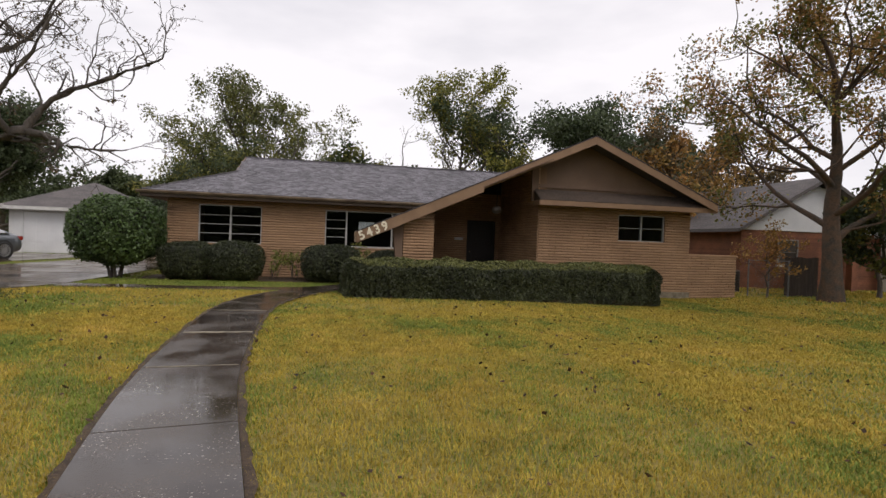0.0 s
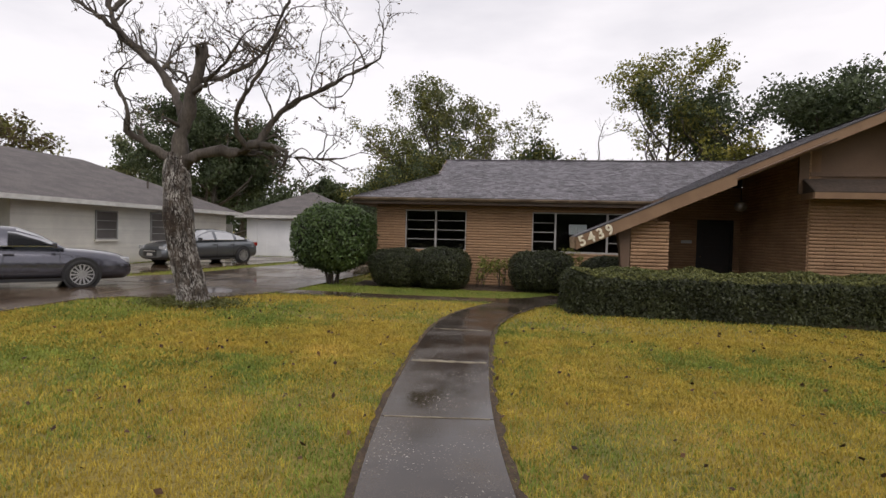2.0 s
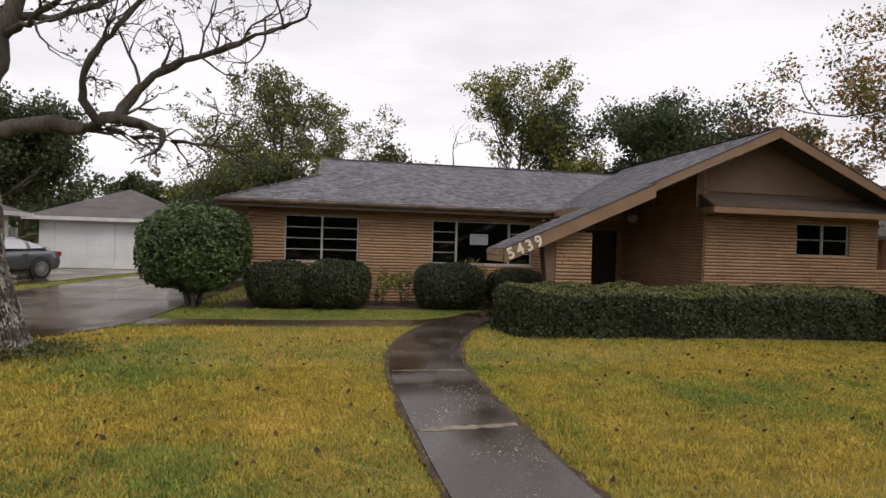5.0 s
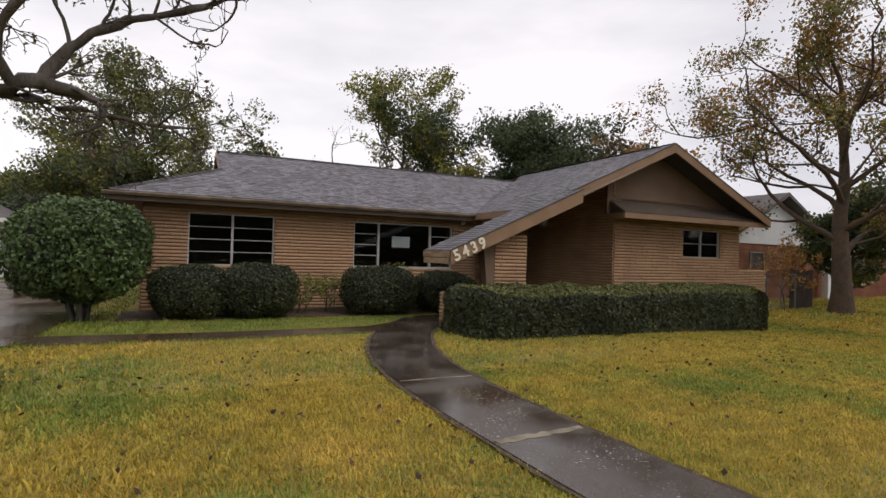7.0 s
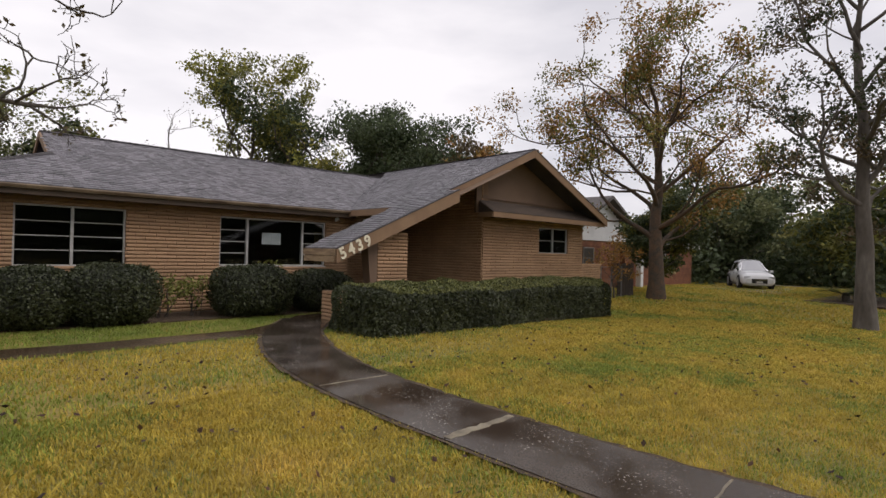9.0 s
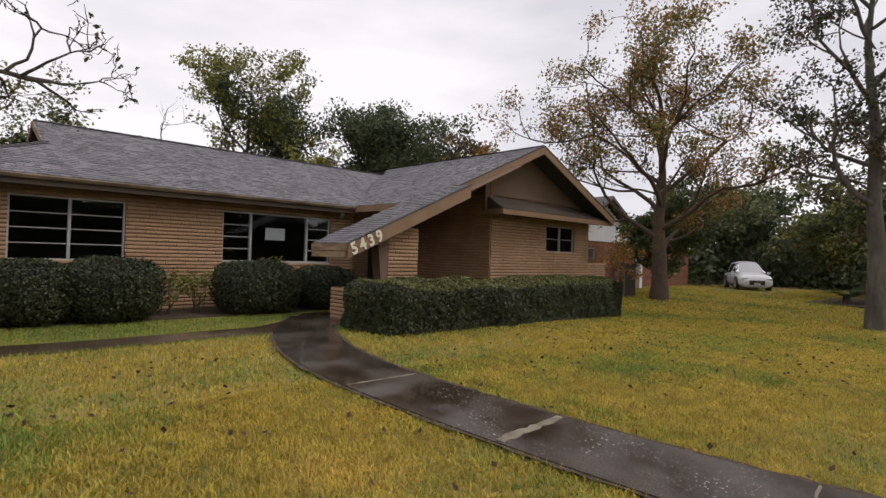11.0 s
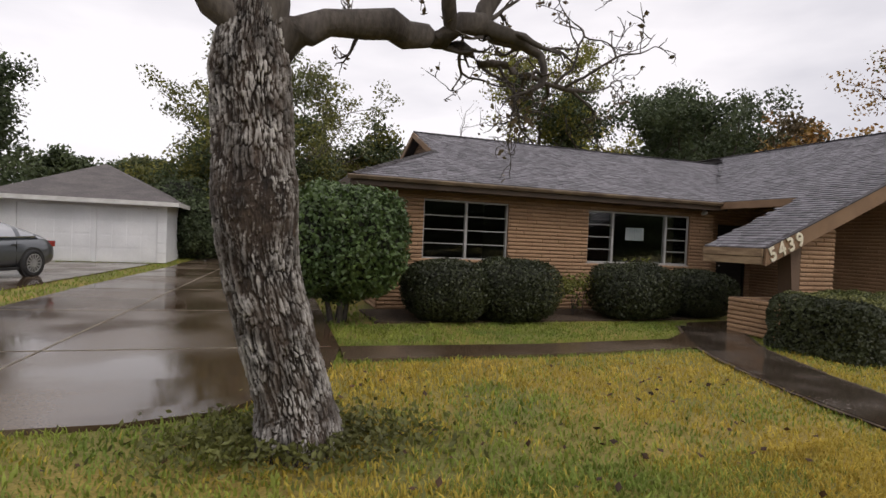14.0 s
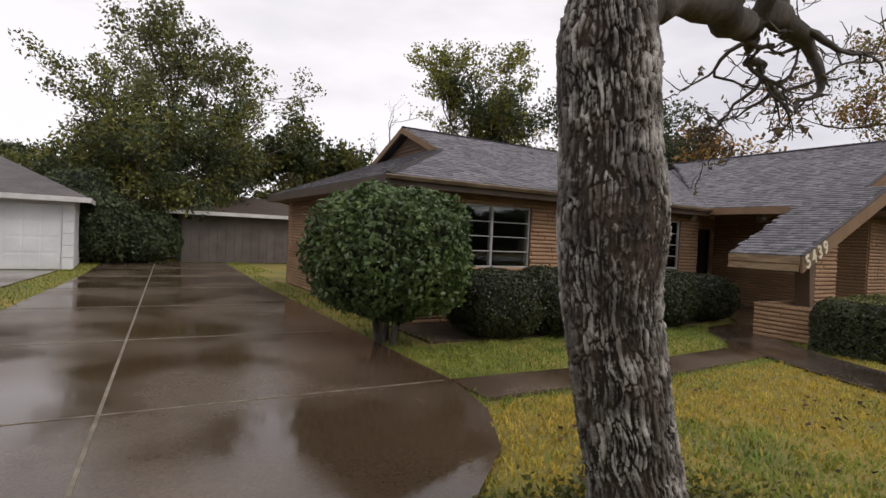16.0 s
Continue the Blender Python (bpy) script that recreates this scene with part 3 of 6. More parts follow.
ROOF_A = 0.41   # rise of the main slopes
ROOF_B = 0.4465   # rise of the entry wing's slopes
EAVE_Y, EAVE_Z, RIDGE_Y, RIDGE_Z = 18.28, 2.55, 22.35, 4.22
HIP_X, GABLET_X = -7.2, -4.96
WING_X, WING_Z = 5.76, 4.50
WING_FRONT, PORCH_FRONT, PORCH_BACK, PORCH_END, STEP_X = 15.45, 15.05, 16.3, -0.95, 2.35
WING_EAVE = 1.4
WING_RIGHT = 9.75


def wing_z(x):
    return WING_Z - ROOF_B * abs(x - WING_X)


def roof_slab(name, poly, height, parent, thick=0.13, mat=None):
    """poly in plan; height(x, y) gives the top. A solid sloping slab."""
    bm = bmesh.new()
    hi = [bm.verts.new((x, y, height(x, y))) for x, y in poly]
    lo = [bm.verts.new((x, y, height(x, y) - thick)) for x, y in poly]
    k = len(poly)
    bm.faces.new(hi)
    bm.faces.new(lo[::-1])
    for i in range(k):
        bm.faces.new((hi[i], lo[i], lo[(i + 1) % k], hi[(i + 1) % k]))
    bmesh.ops.recalc_face_normals(bm, faces=bm.faces)
    bmesh.ops.triangulate(bm, faces=[f for f in bm.faces if len(f.verts) > 4])
    return part(name, bm, mat or M_SHINGLE_BED, parent)


def shingle_field(poly, start, along, up_, rise, height, parent, seed, pieces=False, expo=0.125, wide=0.17):
    """Tabs in courses. start: a plan point on the eave; along, up_: plan unit vectors; rise: slope of up_."""
    rng = random.Random(seed)
    along, up_ = np.array(along, float), np.array(up_, float)
    us = [np.dot(np.array(p) - start, along) for p in poly]
    vs = [np.dot(np.array(p) - start, up_) for p in poly]
    run = expo / math.sqrt(1 + rise * rise)
    verts, faces, made = [], [], {}
    v, row = min(vs), 0
    while v < max(vs):
        u = min(us) - rng.uniform(0, wide)
        while u < max(us):
            w = wide * rng.choice((0.55, 0.8, 1.0, 1.0))
            c = np.array(start) + along * (u + w / 2) + up_ * (v + run / 2)
            if inside(c[0], c[1], poly):
                lift, drop = rng.uniform(0.010, 0.020), rng.choice((0, 0, 0.012))
                v0 = v - drop
                quad = []
                for du, dv, dz in ((0.003, v0, 0.001), (w - 0.003, v0, 0.001), (0.003, v0, lift), (w - 0.003, v0, lift), (0.003, v + run * 1.05, 0.004), (w - 0.003, v + run * 1.05, 0.004)):
                    p = np.array(start) + along * (u + du) + up_ * dv
                    quad.append((p[0], p[1], height(p[0], p[1]) + dz))
                if pieces:
                    key = round(w, 3), drop > 0
                    o = np.array(quad[0])
                    if key not in made:
                        me = bpy.data.meshes.new("shingle")
                        me.from_pydata([tuple(np.array(q) - o) for q in quad], [], [(0, 1, 3, 2), (2, 3, 5, 4)])
                        me.materials.append(M_SHINGLE)
                        made[key] = me
                    ob = new("shingle", made[key])
                    ob.parent, ob.location = parent, tuple(o)
                else:
                    b = len(verts)
                    verts += quad
                    faces += [(b, b + 1, b + 3, b + 2), (b + 2, b + 3, b + 5, b + 4)]
            u += w
        v += run
        row += 1
    if verts:
        tagged(raw("shingles", verts, faces, M_SHINGLE, parent), kind="stuff")


def window_unit(name, label, x0, x1, z0, z1, wall_y, columns, parent_turn=0.0, frame_mat=None, depth=0.07, sill=True, shade=False):
    """columns: list of (width share, number of panes high). Faces -y at wall_y."""
    root = thing(name, label, "window", kind="structure", at=(x0, wall_y, z0))
    mat = frame_mat or M_SASH
    W, H = x1 - x0, z1 - z0
    f = 0.034
    bm = bmesh.new()
    for a in ((0, f, 0, H), (W - f, W, 0, H), (f, W - f, 0, f), (f, W - f, H - f, H)):
        box(bm, a[0], a[1], -0.02, depth, a[2], a[3], bevel=0.006)
    part("window_frame", bm, mat, root)
    x = f
    total = sum(c[0] for c in columns)
    inner = W - 2 * f
    for i, (share, rows) in enumerate(columns):
        w = inner * share / total
        if i:
            part("mullion", box_mesh(x - 0.026, x + 0.026, -0.025, depth, f, H - f, bevel=0.006), mat, root)
        h = (H - 2 * f) / rows
        for r in range(rows):
            z = f + r * h
            a, b = x + 0.03 * (i > 0), x + w - 0.03 * (i < len(columns) - 1)
            if r:
                part("glazing_bar", box_mesh(a, b, -0.008, 0.03, z - 0.009, z + 0.009, bevel=0.003), mat, root)
            p = part("pane", box_mesh(a + 0.001, b - 0.001, 0.012, 0.017, z + 0.010 * (r > 0), z + h - 0.010 * (r < rows - 1)), M_GLASS, root)
            p.visible_shadow = False
        x += w
    if sill:
        part("window_sill", box_mesh(-0.03, W + 0.03, -0.06, 0.02, -0.045, -0.002, bevel=0.008), M_SASH if sill == "white" else M_BRICK, root)
    if shade:
        bm = bmesh.new()
        k = 34
        for i in range(k):
            z = 0.03 + (H - 0.06) * i / k
            box(bm, 0.05, W - 0.05, 0.12, 0.135, z, z + 0.012)
        part("blind", bm, M_CURTAIN, root, "dim closed slatted blind")
    return root


def build_house():
    y = 18.72
    brick_wall("wall_main", "tan rough-faced long brick front wall", (-6.56, y, 0), 0, 8.2, 0.0, 2.45,
               holes=[(0.87, 2.74, 1.01, 2.21), (4.69, 7.50, 1.03, 2.2)], single=(0.2, 4.7, 0.9, 2.1))
    brick_wall("wall_main_end", "tan brick end wall beside the driveway", (-6.56, 26.4, 0), 270, 7.68, 0.0, 2.45)
    brick_wall("wall_entry_return", "tan brick return wall of the porch", (1.64, 18.72, 0), 90, 1.28, 0.0, 2.6)
    brick_wall("wall_entry", "tan brick wall behind the open porch", (1.44, 20.0, 0), 0, 2.92, 0.0, 3.1, holes=[(1.66, 2.72, 0.0, 2.12)])
    brick_wall("wall_wing_side", "tan brick side wall of the gabled wing", (4.36, 20.0, 0), 270, 3.9, 0.0, 3.6)
    brick_wall("wall_wing_front", "tan brick front wall of the gabled wing", (4.36, 16.1, -0.15), 0, 4.94, 0.0, 2.75, holes=[(2.54, 4.09, 1.68, 2.49)])
    brick_wall("wall_wing_right", "tan brick side wall of the wing", (9.3, 16.1, -0.15), 90, 10.3, 0.0, 2.75)
    brick_wall("wall_garden", "low tan brick garden wall beside the wing", (9.32, 16.15, -0.17), 14, 2.2, 0.0, 1.32)
    # coping of the low wall
    bm = bmesh.new()
    box(bm, -0.02, 2.22, -0.06, 0.24, 1.32, 1.38, bevel=0.012)
    cp = tagged(finish("trim_coping", bm, M_BRICK), "brick coping on the low garden wall", "coping", kind="structure")
    cp.matrix_world = pose(9.32, 16.15, -0.17, 0, 0, 14)
    # slab edge of the house
    tagged(finish("trim_plinth", box_mesh(4.32, 9.34, 16.02, 16.09, -0.25, 0.02, bevel=0.01), M_PATCH), "pale concrete footing under the wing", "footing", kind="structure")
    # back walls close the house
    bm = bmesh.new()
    box(bm, -6.56, 9.3, 26.4, 26.6, 0, 2.45)
    tagged(finish("wall_back", bm, M_MORTAR), "plain back wall of the house", "wall", kind="structure")
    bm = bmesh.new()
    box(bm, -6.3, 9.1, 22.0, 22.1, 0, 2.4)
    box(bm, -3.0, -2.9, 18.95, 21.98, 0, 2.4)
    tagged(finish("wall_inner", bm, M_ROOM), "inner partition walls coloured dark for the dim rooms", "wall", kind="structure")
    tagged(finish("floor", box_mesh(-6.35, 9.1, 18.94, 26.35, -0.05, 0.06), M_ROOM), "indoor floor coloured dark for the dim rooms", "floor", kind="structure")
    tagged(finish("ceiling", box_mesh(-6.34, 4.34, 20.25, 26.35, 2.38, 2.44), M_ROOM), "ceiling coloured dark for the dim rooms", "ceiling", kind="structure")
    tagged(finish("ceiling_front", box_mesh(-6.34, 1.42, 18.94, 20.24, 2.38, 2.44), M_ROOM), "ceiling of the front rooms coloured dark for their dimness", "ceiling", kind="structure")
    tagged(finish("ceiling_wing", box_mesh(4.58, 9.08, 16.32, 26.35, 2.52, 2.58), M_ROOM), "ceiling of the wing coloured dark for its dimness", "ceiling", kind="structure")

    window_unit("window_1", "pale metal awning window with dark panes in the brick wall", -5.69, -3.82, 1.01, 2.21, y + 0.04, [(1, 4), (1, 4)], sill="white")
    w2 = window_unit("window_2", "wide picture window between two narrow paned side lights", -1.87, 0.94, 1.03, 2.2, y + 0.04, [(0.68, 4), (1.56, 1), (0.66, 4)], sill="white")
    window_unit("window_3", "two-sash window with mid rails in the gabled wall", 6.90, 8.45, 1.53, 2.34, 16.14, [(1, 2), (1, 2)], frame_mat=M_ALU)
    # notice taped inside the picture window
    note = thing("paper_notice", "two white printed sheets taped inside the picture window", "notice", at=(-0.80, 18.795, 1.57))
    for i in range(2):
        sheet = part("sheet", box_mesh(0.255 * i, 0.255 * i + 0.245, 0.0, 0.003, 0, 0.29), M_PAPER, note)
        bm = bmesh.new()
        for k in range(9):
            box(bm, 0.255 * i + 0.03, 0.255 * i + 0.2, -0.002, -0.0005, 0.03 + k * 0.027, 0.036 + k * 0.027)
        part("print", bm, M_INK, sheet, "lines of unreadable print")

    # ---- roofs ----
    main_h = lambda x, yy: EAVE_Z + ROOF_A * (yy - EAVE_Y)
    hip_h = lambda x, yy: EAVE_Z + ROOF_A * (x - HIP_X)
    back_h = lambda x, yy: EAVE_Z + ROOF_A * (2 * RIDGE_Y - EAVE_Y - yy)
    wing_h = lambda x, yy: wing_z(x)
    root = thing("roof", "grey dimensional-shingle roof with a hipped end and entry gable", "roof", kind="structure")
    cut = EAVE_Y + (GABLET_X - HIP_X)
    back_y = 2 * RIDGE_Y - EAVE_Y
    front = [(HIP_X, EAVE_Y), (GABLET_X, cut), (GABLET_X, RIDGE_Y), (5.5, RIDGE_Y), (WING_EAVE + 0.25, EAVE_Y)]
    wing_left = [(WING_EAVE, PORCH_BACK), (WING_EAVE, EAVE_Y + 0.2), (WING_X, RIDGE_Y + 0.15), (WING_X, WING_FRONT), (STEP_X, WING_FRONT), (STEP_X, PORCH_BACK)]
    porch = [(PORCH_END, PORCH_FRONT), (STEP_X, PORCH_FRONT), (STEP_X, PORCH_BACK), (PORCH_END, PORCH_BACK)]
    wing_right = [(WING_X, WING_FRONT), (WING_RIGHT, WING_FRONT), (WING_RIGHT, 26.8), (WING_X, 26.8)]
    hip = [(HIP_X, EAVE_Y), (HIP_X, back_y), (GABLET_X + 0.3, back_y - 2.7), (GABLET_X + 0.3, cut + 0.3)]
    back = [(HIP_X, back_y), (WING_X, back_y), (WING_X, RIDGE_Y), (GABLET_X, RIDGE_Y), (GABLET_X, back_y - (GABLET_X - HIP_X))]
    roof_slab("roof_slope", front, main_h, root)
    roof_slab("roof_slope", hip, hip_h, root)
    roof_slab("roof_slope", back, back_h, root)
    roof_slab("roof_slope", wing_left, wing_h, root)
    roof_slab("roof_slope", porch, wing_h, root)
    roof_slab("roof_slope", wing_right, wing_h, root)
    shingle_field(front, (HIP_X, EAVE_Y - 0.02), (1, 0), (0, 1), ROOF_A, main_h, root, 3)
    shingle_field(hip, (HIP_X - 0.02, EAVE_Y), (0, 1), (1, 0), ROOF_A, hip_h, root, 4)
    shingle_field(wing_left, (WING_EAVE - 0.02, PORCH_BACK), (0, 1), (1, 0), ROOF_B, wing_h, root, 5)
    shingle_field(porch, (PORCH_END - 0.02, PORCH_FRONT), (0, 1), (1, 0), ROOF_B, wing_h, root, 6, pieces=True)
    # ridge and hip caps
    def cap(a, b, w=0.11):
        a, b = Vector(a), Vector(b)
        d = (b - a)
        n = max(2, int(d.length / 0.16))
        bm = bmesh.new()
        s = d.cross(Vector((0, 0, 1))).normalized() * w
        for i in range(n):
            p, q = a + d * i / n, a + d * (i + 1.1) / n
            lift = Vector((0, 0, 0.016))
            sink = Vector((0, 0, -w * 0.36))
            v = [bm.verts.new(t) for t in (p + lift * 1.6, q + lift * 0.8, p + s + sink + lift * 1.6, q + s + sink + lift * 0.8, p - s + sink + lift * 1.6, q - s + sink + lift * 0.8)]
            bm.faces.new((v[0], v[1], v[3], v[2]))
            bm.faces.new((v[0], v[4], v[5], v[1]))
        part("ridge_cap", bm, M_SHINGLE_BED, root)
    cap((GABLET_X - 0.02, RIDGE_Y, RIDGE_Z + 0.01), (5.55, RIDGE_Y, RIDGE_Z + 0.01))
    cap((HIP_X, EAVE_Y, EAVE_Z + 0.01), (GABLET_X, cut, main_h(0, cut) + 0.01))
    cap((WING_X, WING_FRONT, WING_Z + 0.01), (WING_X, 26.7, WING_Z + 0.01))
    # valley flashing strip
    bm = bmesh.new()
    a, b = Vector((WING_EAVE + 0.25, EAVE_Y, EAVE_Z + 0.03)), Vector((5.55, RIDGE_Y, RIDGE_Z + 0.02))
    s = Vector((0.08, -0.08, 0.0))
    v = [bm.verts.new(t) for t in (a - s + Vector((0, 0, 0.03)), b - s + Vector((0, 0, 0.03)), b + s + Vector((0, 0, 0.035)), a + s + Vector((0, 0, 0.035)))]
    bm.faces.new(v)
    part("valley_strip", bm, M_SHINGLE, root, "pale worn valley strip")
    # plumbing vent
    bm = bmesh.new()
    cyl(bm, 0.05, 0.05, 0.4, Matrix.Translation((4.6, 24.0, 4.1)), 12)
    part("vent_pipe", bm, M_WHITE, root)
    # gablet wall at the hipped end
    bm = bmesh.new()
    base = hip_h(GABLET_X + 0.25, 0) - 0.15
    gx = GABLET_X + 0.22
    hw = (RIDGE_Z - base) / ROOF_A
    prism(bm, [(RIDGE_Y - hw, base - 0.1), (RIDGE_Y + hw, base - 0.1), (RIDGE_Y, RIDGE_Z - 0.14)], gx, gx + 0.06, "x")
    part("gablet", bm, M_GABLE, root, "small brown louvred gablet")
    bm = bmesh.new()
    for i in range(6):
        z = base + 0.05 + i * 0.09
        w = (RIDGE_Z - 0.2 - z) / ROOF_A
        if w > 0.1:
            box(bm, gx - 0.02, gx - 0.002, RIDGE_Y - w, RIDGE_Y + w, z, z + 0.05)
    part("louvre", bm, M_SOFFIT, root)
    for sign in (-1, 1):
        bm = bmesh.new()
        y1 = RIDGE_Y + sign * (RIDGE_Y - cut)
        z1 = main_h(0, cut)
        prism(bm, [(RIDGE_Y, RIDGE_Z - 0.005), (y1, z1 - 0.005), (y1, z1 - 0.15), (RIDGE_Y, RIDGE_Z - 0.15)], GABLET_X - 0.045, GABLET_X - 0.004, "x")
        part("gablet_fascia", bm, M_TRIM, root)

    # ---- fascias, soffits, gutters ----
    trim = thing("trim_fascia", "brown painted fascia boards and eaves", "fascia", kind="structure")
    def board(name, pts, y0, y1, mat=M_TRIM, label="", axis="y"):
        bm = bmesh.new()
        prism(bm, pts, y0, y1, axis)
        es = [e for e in bm.edges]
        bmesh.ops.bevel(bm, geom=es, offset=0.004, segments=1, affect="EDGES")
        return part(name, bm, mat, trim, label)
    board("eave_fascia", [(HIP_X - 0.0, EAVE_Z - 0.02), (WING_EAVE + 0.2, EAVE_Z - 0.02), (WING_EAVE + 0.2, EAVE_Z - 0.20), (HIP_X, EAVE_Z - 0.20)], EAVE_Y - 0.035, EAVE_Y - 0.003, M_EAVE_SHADOW)
    board("eave_fascia", [(EAVE_Y, EAVE_Z - 0.02), (back_y, EAVE_Z - 0.02), (back_y, EAVE_Z - 0.20), (EAVE_Y, EAVE_Z - 0.20)], HIP_X - 0.035, HIP_X - 0.003, M_EAVE_SHADOW, axis="x")
    board("eave_fascia", [(PORCH_BACK, wing_z(WING_EAVE) - 0.01), (EAVE_Y - 0.04, wing_z(WING_EAVE) - 0.01), (EAVE_Y - 0.04, wing_z(WING_EAVE) - 0.17), (PORCH_BACK, wing_z(WING_EAVE) - 0.17)], WING_EAVE - 0.035, WING_EAVE - 0.003, axis="x")
    part("soffit", box_mesh(HIP_X, WING_EAVE + 0.2, EAVE_Y, 18.70, EAVE_Z - 0.19, EAVE_Z - 0.165), M_SOFFIT, trim)
    part("soffit", box_mesh(HIP_X, -6.58, 18.705, back_y, EAVE_Z - 0.19, EAVE_Z - 0.165), M_SOFFIT, trim)
    def rake(x0, x1, y0, drop=0.235, mat=M_TRIM):
        board("rake_board", [(x0, wing_z(x0) - 0.012), (x1, wing_z(x1) - 0.012), (x1, wing_z(x1) - drop), (x0, wing_z(x0) - drop)], y0 - 0.045, y0 - 0.003, mat)
    rake(STEP_X + 0.02, WING_X, WING_FRONT)
    rake(WING_X + 0.001, WING_RIGHT, WING_FRONT)
    rake(PORCH_END, STEP_X + 0.03, PORCH_FRONT, 0.30)
    board("rake_return", [(PORCH_FRONT - 0.003, wing_z(STEP_X) - 0.012), (WING_FRONT, wing_z(STEP_X) - 0.012), (WING_FRONT, wing_z(STEP_X) - 0.30), (PORCH_FRONT - 0.003, wing_z(STEP_X) - 0.30)], STEP_X + 0.004, STEP_X + 0.03, axis="x")
    # drip edge along the rakes
    for x0, x1, y0 in ((PORCH_END, STEP_X + 0.03, PORCH_FRONT), (STEP_X, WING_X, WING_FRONT), (WING_X, WING_RIGHT, WING_FRONT)):
        board("drip_edge", [(x0, wing_z(x0) + 0.016), (x1, wing_z(x1) + 0.016), (x1, wing_z(x1) - 0.011), (x0, wing_z(x0) - 0.011)], y0 - 0.06, y0 + 0.02, M_SHINGLE_BED)
    # low end of the porch roof: two weathered boards
    ze = wing_z(PORCH_END)
    board("end_board", [(PORCH_FRONT, ze - 0.012), (PORCH_BACK, ze - 0.012), (PORCH_BACK, ze - 0.14), (PORCH_FRONT, ze - 0.14)], PORCH_END - 0.04, PORCH_END - 0.003, M_ENDBOARD, "weathered bare board", axis="x")
    board("end_board", [(PORCH_FRONT + 0.01, ze - 0.147), (PORCH_BACK, ze - 0.147), (PORCH_BACK, ze - 0.275), (PORCH_FRONT + 0.01, ze - 0.275)], PORCH_END - 0.025, PORCH_END - 0.001, M_ENDBOARD, "weathered bare board", axis="x")
    # porch ceiling boards follow the slope
    bm = bmesh.new()
    prism(bm, [(PORCH_END, wing_z(PORCH_END) - 0.15), (4.33, wing_z(4.33) - 0.15), (4.33, wing_z(4.33) - 0.17), (PORCH_END, wing_z(PORCH_END) - 0.17)], PORCH_FRONT + 0.01, PORCH_BACK)
    part("soffit", bm, M_SOFFIT, trim)
    bm = bmesh.new()
    prism(bm, [(1.45, wing_z(1.45) - 0.15), (4.33, wing_z(4.33) - 0.15), (4.33, wing_z(4.33) - 0.17), (1.45, wing_z(1.45) - 0.17)], PORCH_BACK + 0.002, 19.96)
    part("soffit", bm, M_SOFFIT, trim)
    # gutter with its bright lip
    gut = thing("gutter", "faded tan metal gutter along the eave", "gutter", kind="structure")
    bm = bmesh.new()
    pr = [(-0.10, 0.0), (-0.105, -0.02), (-0.07, -0.075), (0, -0.075), (0, -0.07), (-0.066, -0.07), (-0.098, -0.02), (-0.093, 0.0)]
    prism(bm, [(EAVE_Y - 0.037 + a, EAVE_Z - 0.02 + b) for a, b in pr], HIP_X - 0.1, WING_EAVE + 0.15, "x")
    part("trough", bm, M_GUTTER, gut)
    for i in range(9):
        part("hanger", box_mesh(HIP_X + 0.5 + i, HIP_X + 0.525 + i, EAVE_Y - 0.139, EAVE_Y - 0.037, EAVE_Z - 0.027, EAVE_Z - 0.021), M_GUTTER, gut)
    # gable panel and the pent roof below it
    bm = bmesh.new()
    prism(bm, [(4.12, 2.62), (9.4, 2.62), (9.4, wing_z(9.4) - 0.14), (WING_X, WING_Z - 0.14), (4.12, wing_z(4.12) - 0.14)], 16.12, 16.2)
    tagged(finish("wall_gable", bm, M_GABLE), "dark brown painted gable panel", "wall", kind="structure")
    bm = bmesh.new()
    box(bm, 4.34, 9.2, 16.085, 16.115, 3.02, 3.12, bevel=0.006)
    part("gable_band", bm, M_GABLE, trim)
    pent = thing("pent_roof", "narrow brown pent roof across the gable wall", "roof", kind="structure")
    bm = bmesh.new()
    prism(bm, [(16.08, 2.94), (15.55, 2.62), (15.55, 2.52), (16.08, 2.52)], 4.18, 9.78, "x")
    part("pent_slope", bm, M_BROWNROOF, pent)
    part("pent_fascia", box_mesh(4.16, 9.80, 15.51, 15.546, 2.47, 2.61, bevel=0.005), M_TRIM, pent)
    part("pent_end", box_mesh(4.145, 4.176, 15.55, 16.08, 2.47, 2.61, bevel=0.004), M_TRIM, pent)
    for k in range(5):
        a, z = 15.54 + k * 0.105, 2.625 + k * 0.0634
        bm = bmesh.new()
        prism(bm, [(a, z), (a, z + 0.012), (a + 0.12, z + 0.084), (a + 0.12, z + 0.074)], 4.19, 9.77, "x")
        part("pent_course", bm, M_BROWNROOF, pent)
    # house number on the rake board
    num = thing("house_number", "cream raised digits 5439 on the fascia", "house number", at=(0, 0, 0))
    ang = math.atan(ROOF_B)
    for i, ch in enumerate("5439"):
        cu = bpy.data.curves.new("digit", "FONT")
        cu.body, cu.size, cu.extrude, cu.bevel_depth = ch, 0.32, 0.008, 0.002
        cu.offset = 0.007
        tmp = bpy.data.objects.new("digit", cu)
        scene.collection.objects.link(tmp)
        me = bpy.data.meshes.new_from_object(tmp.evaluated_get(bpy.context.evaluated_depsgraph_get()))
        bpy.data.objects.remove(tmp)
        me.materials.clear()
        me.materials.append(M_NUMBER)
        ob = new("digit", me)
        ob.parent = num
        xx = PORCH_END + 0.10 + i * 0.195
        ob.matrix_local = Matrix.Translation((xx, PORCH_FRONT - 0.058, wing_z(xx) - 0.265)) @ Matrix.Rotation(-ang, 4, "Y") @ Matrix.Rotation(radians(90), 4, "X") @ Matrix.Diagonal((0.95, 1, 1, 1))

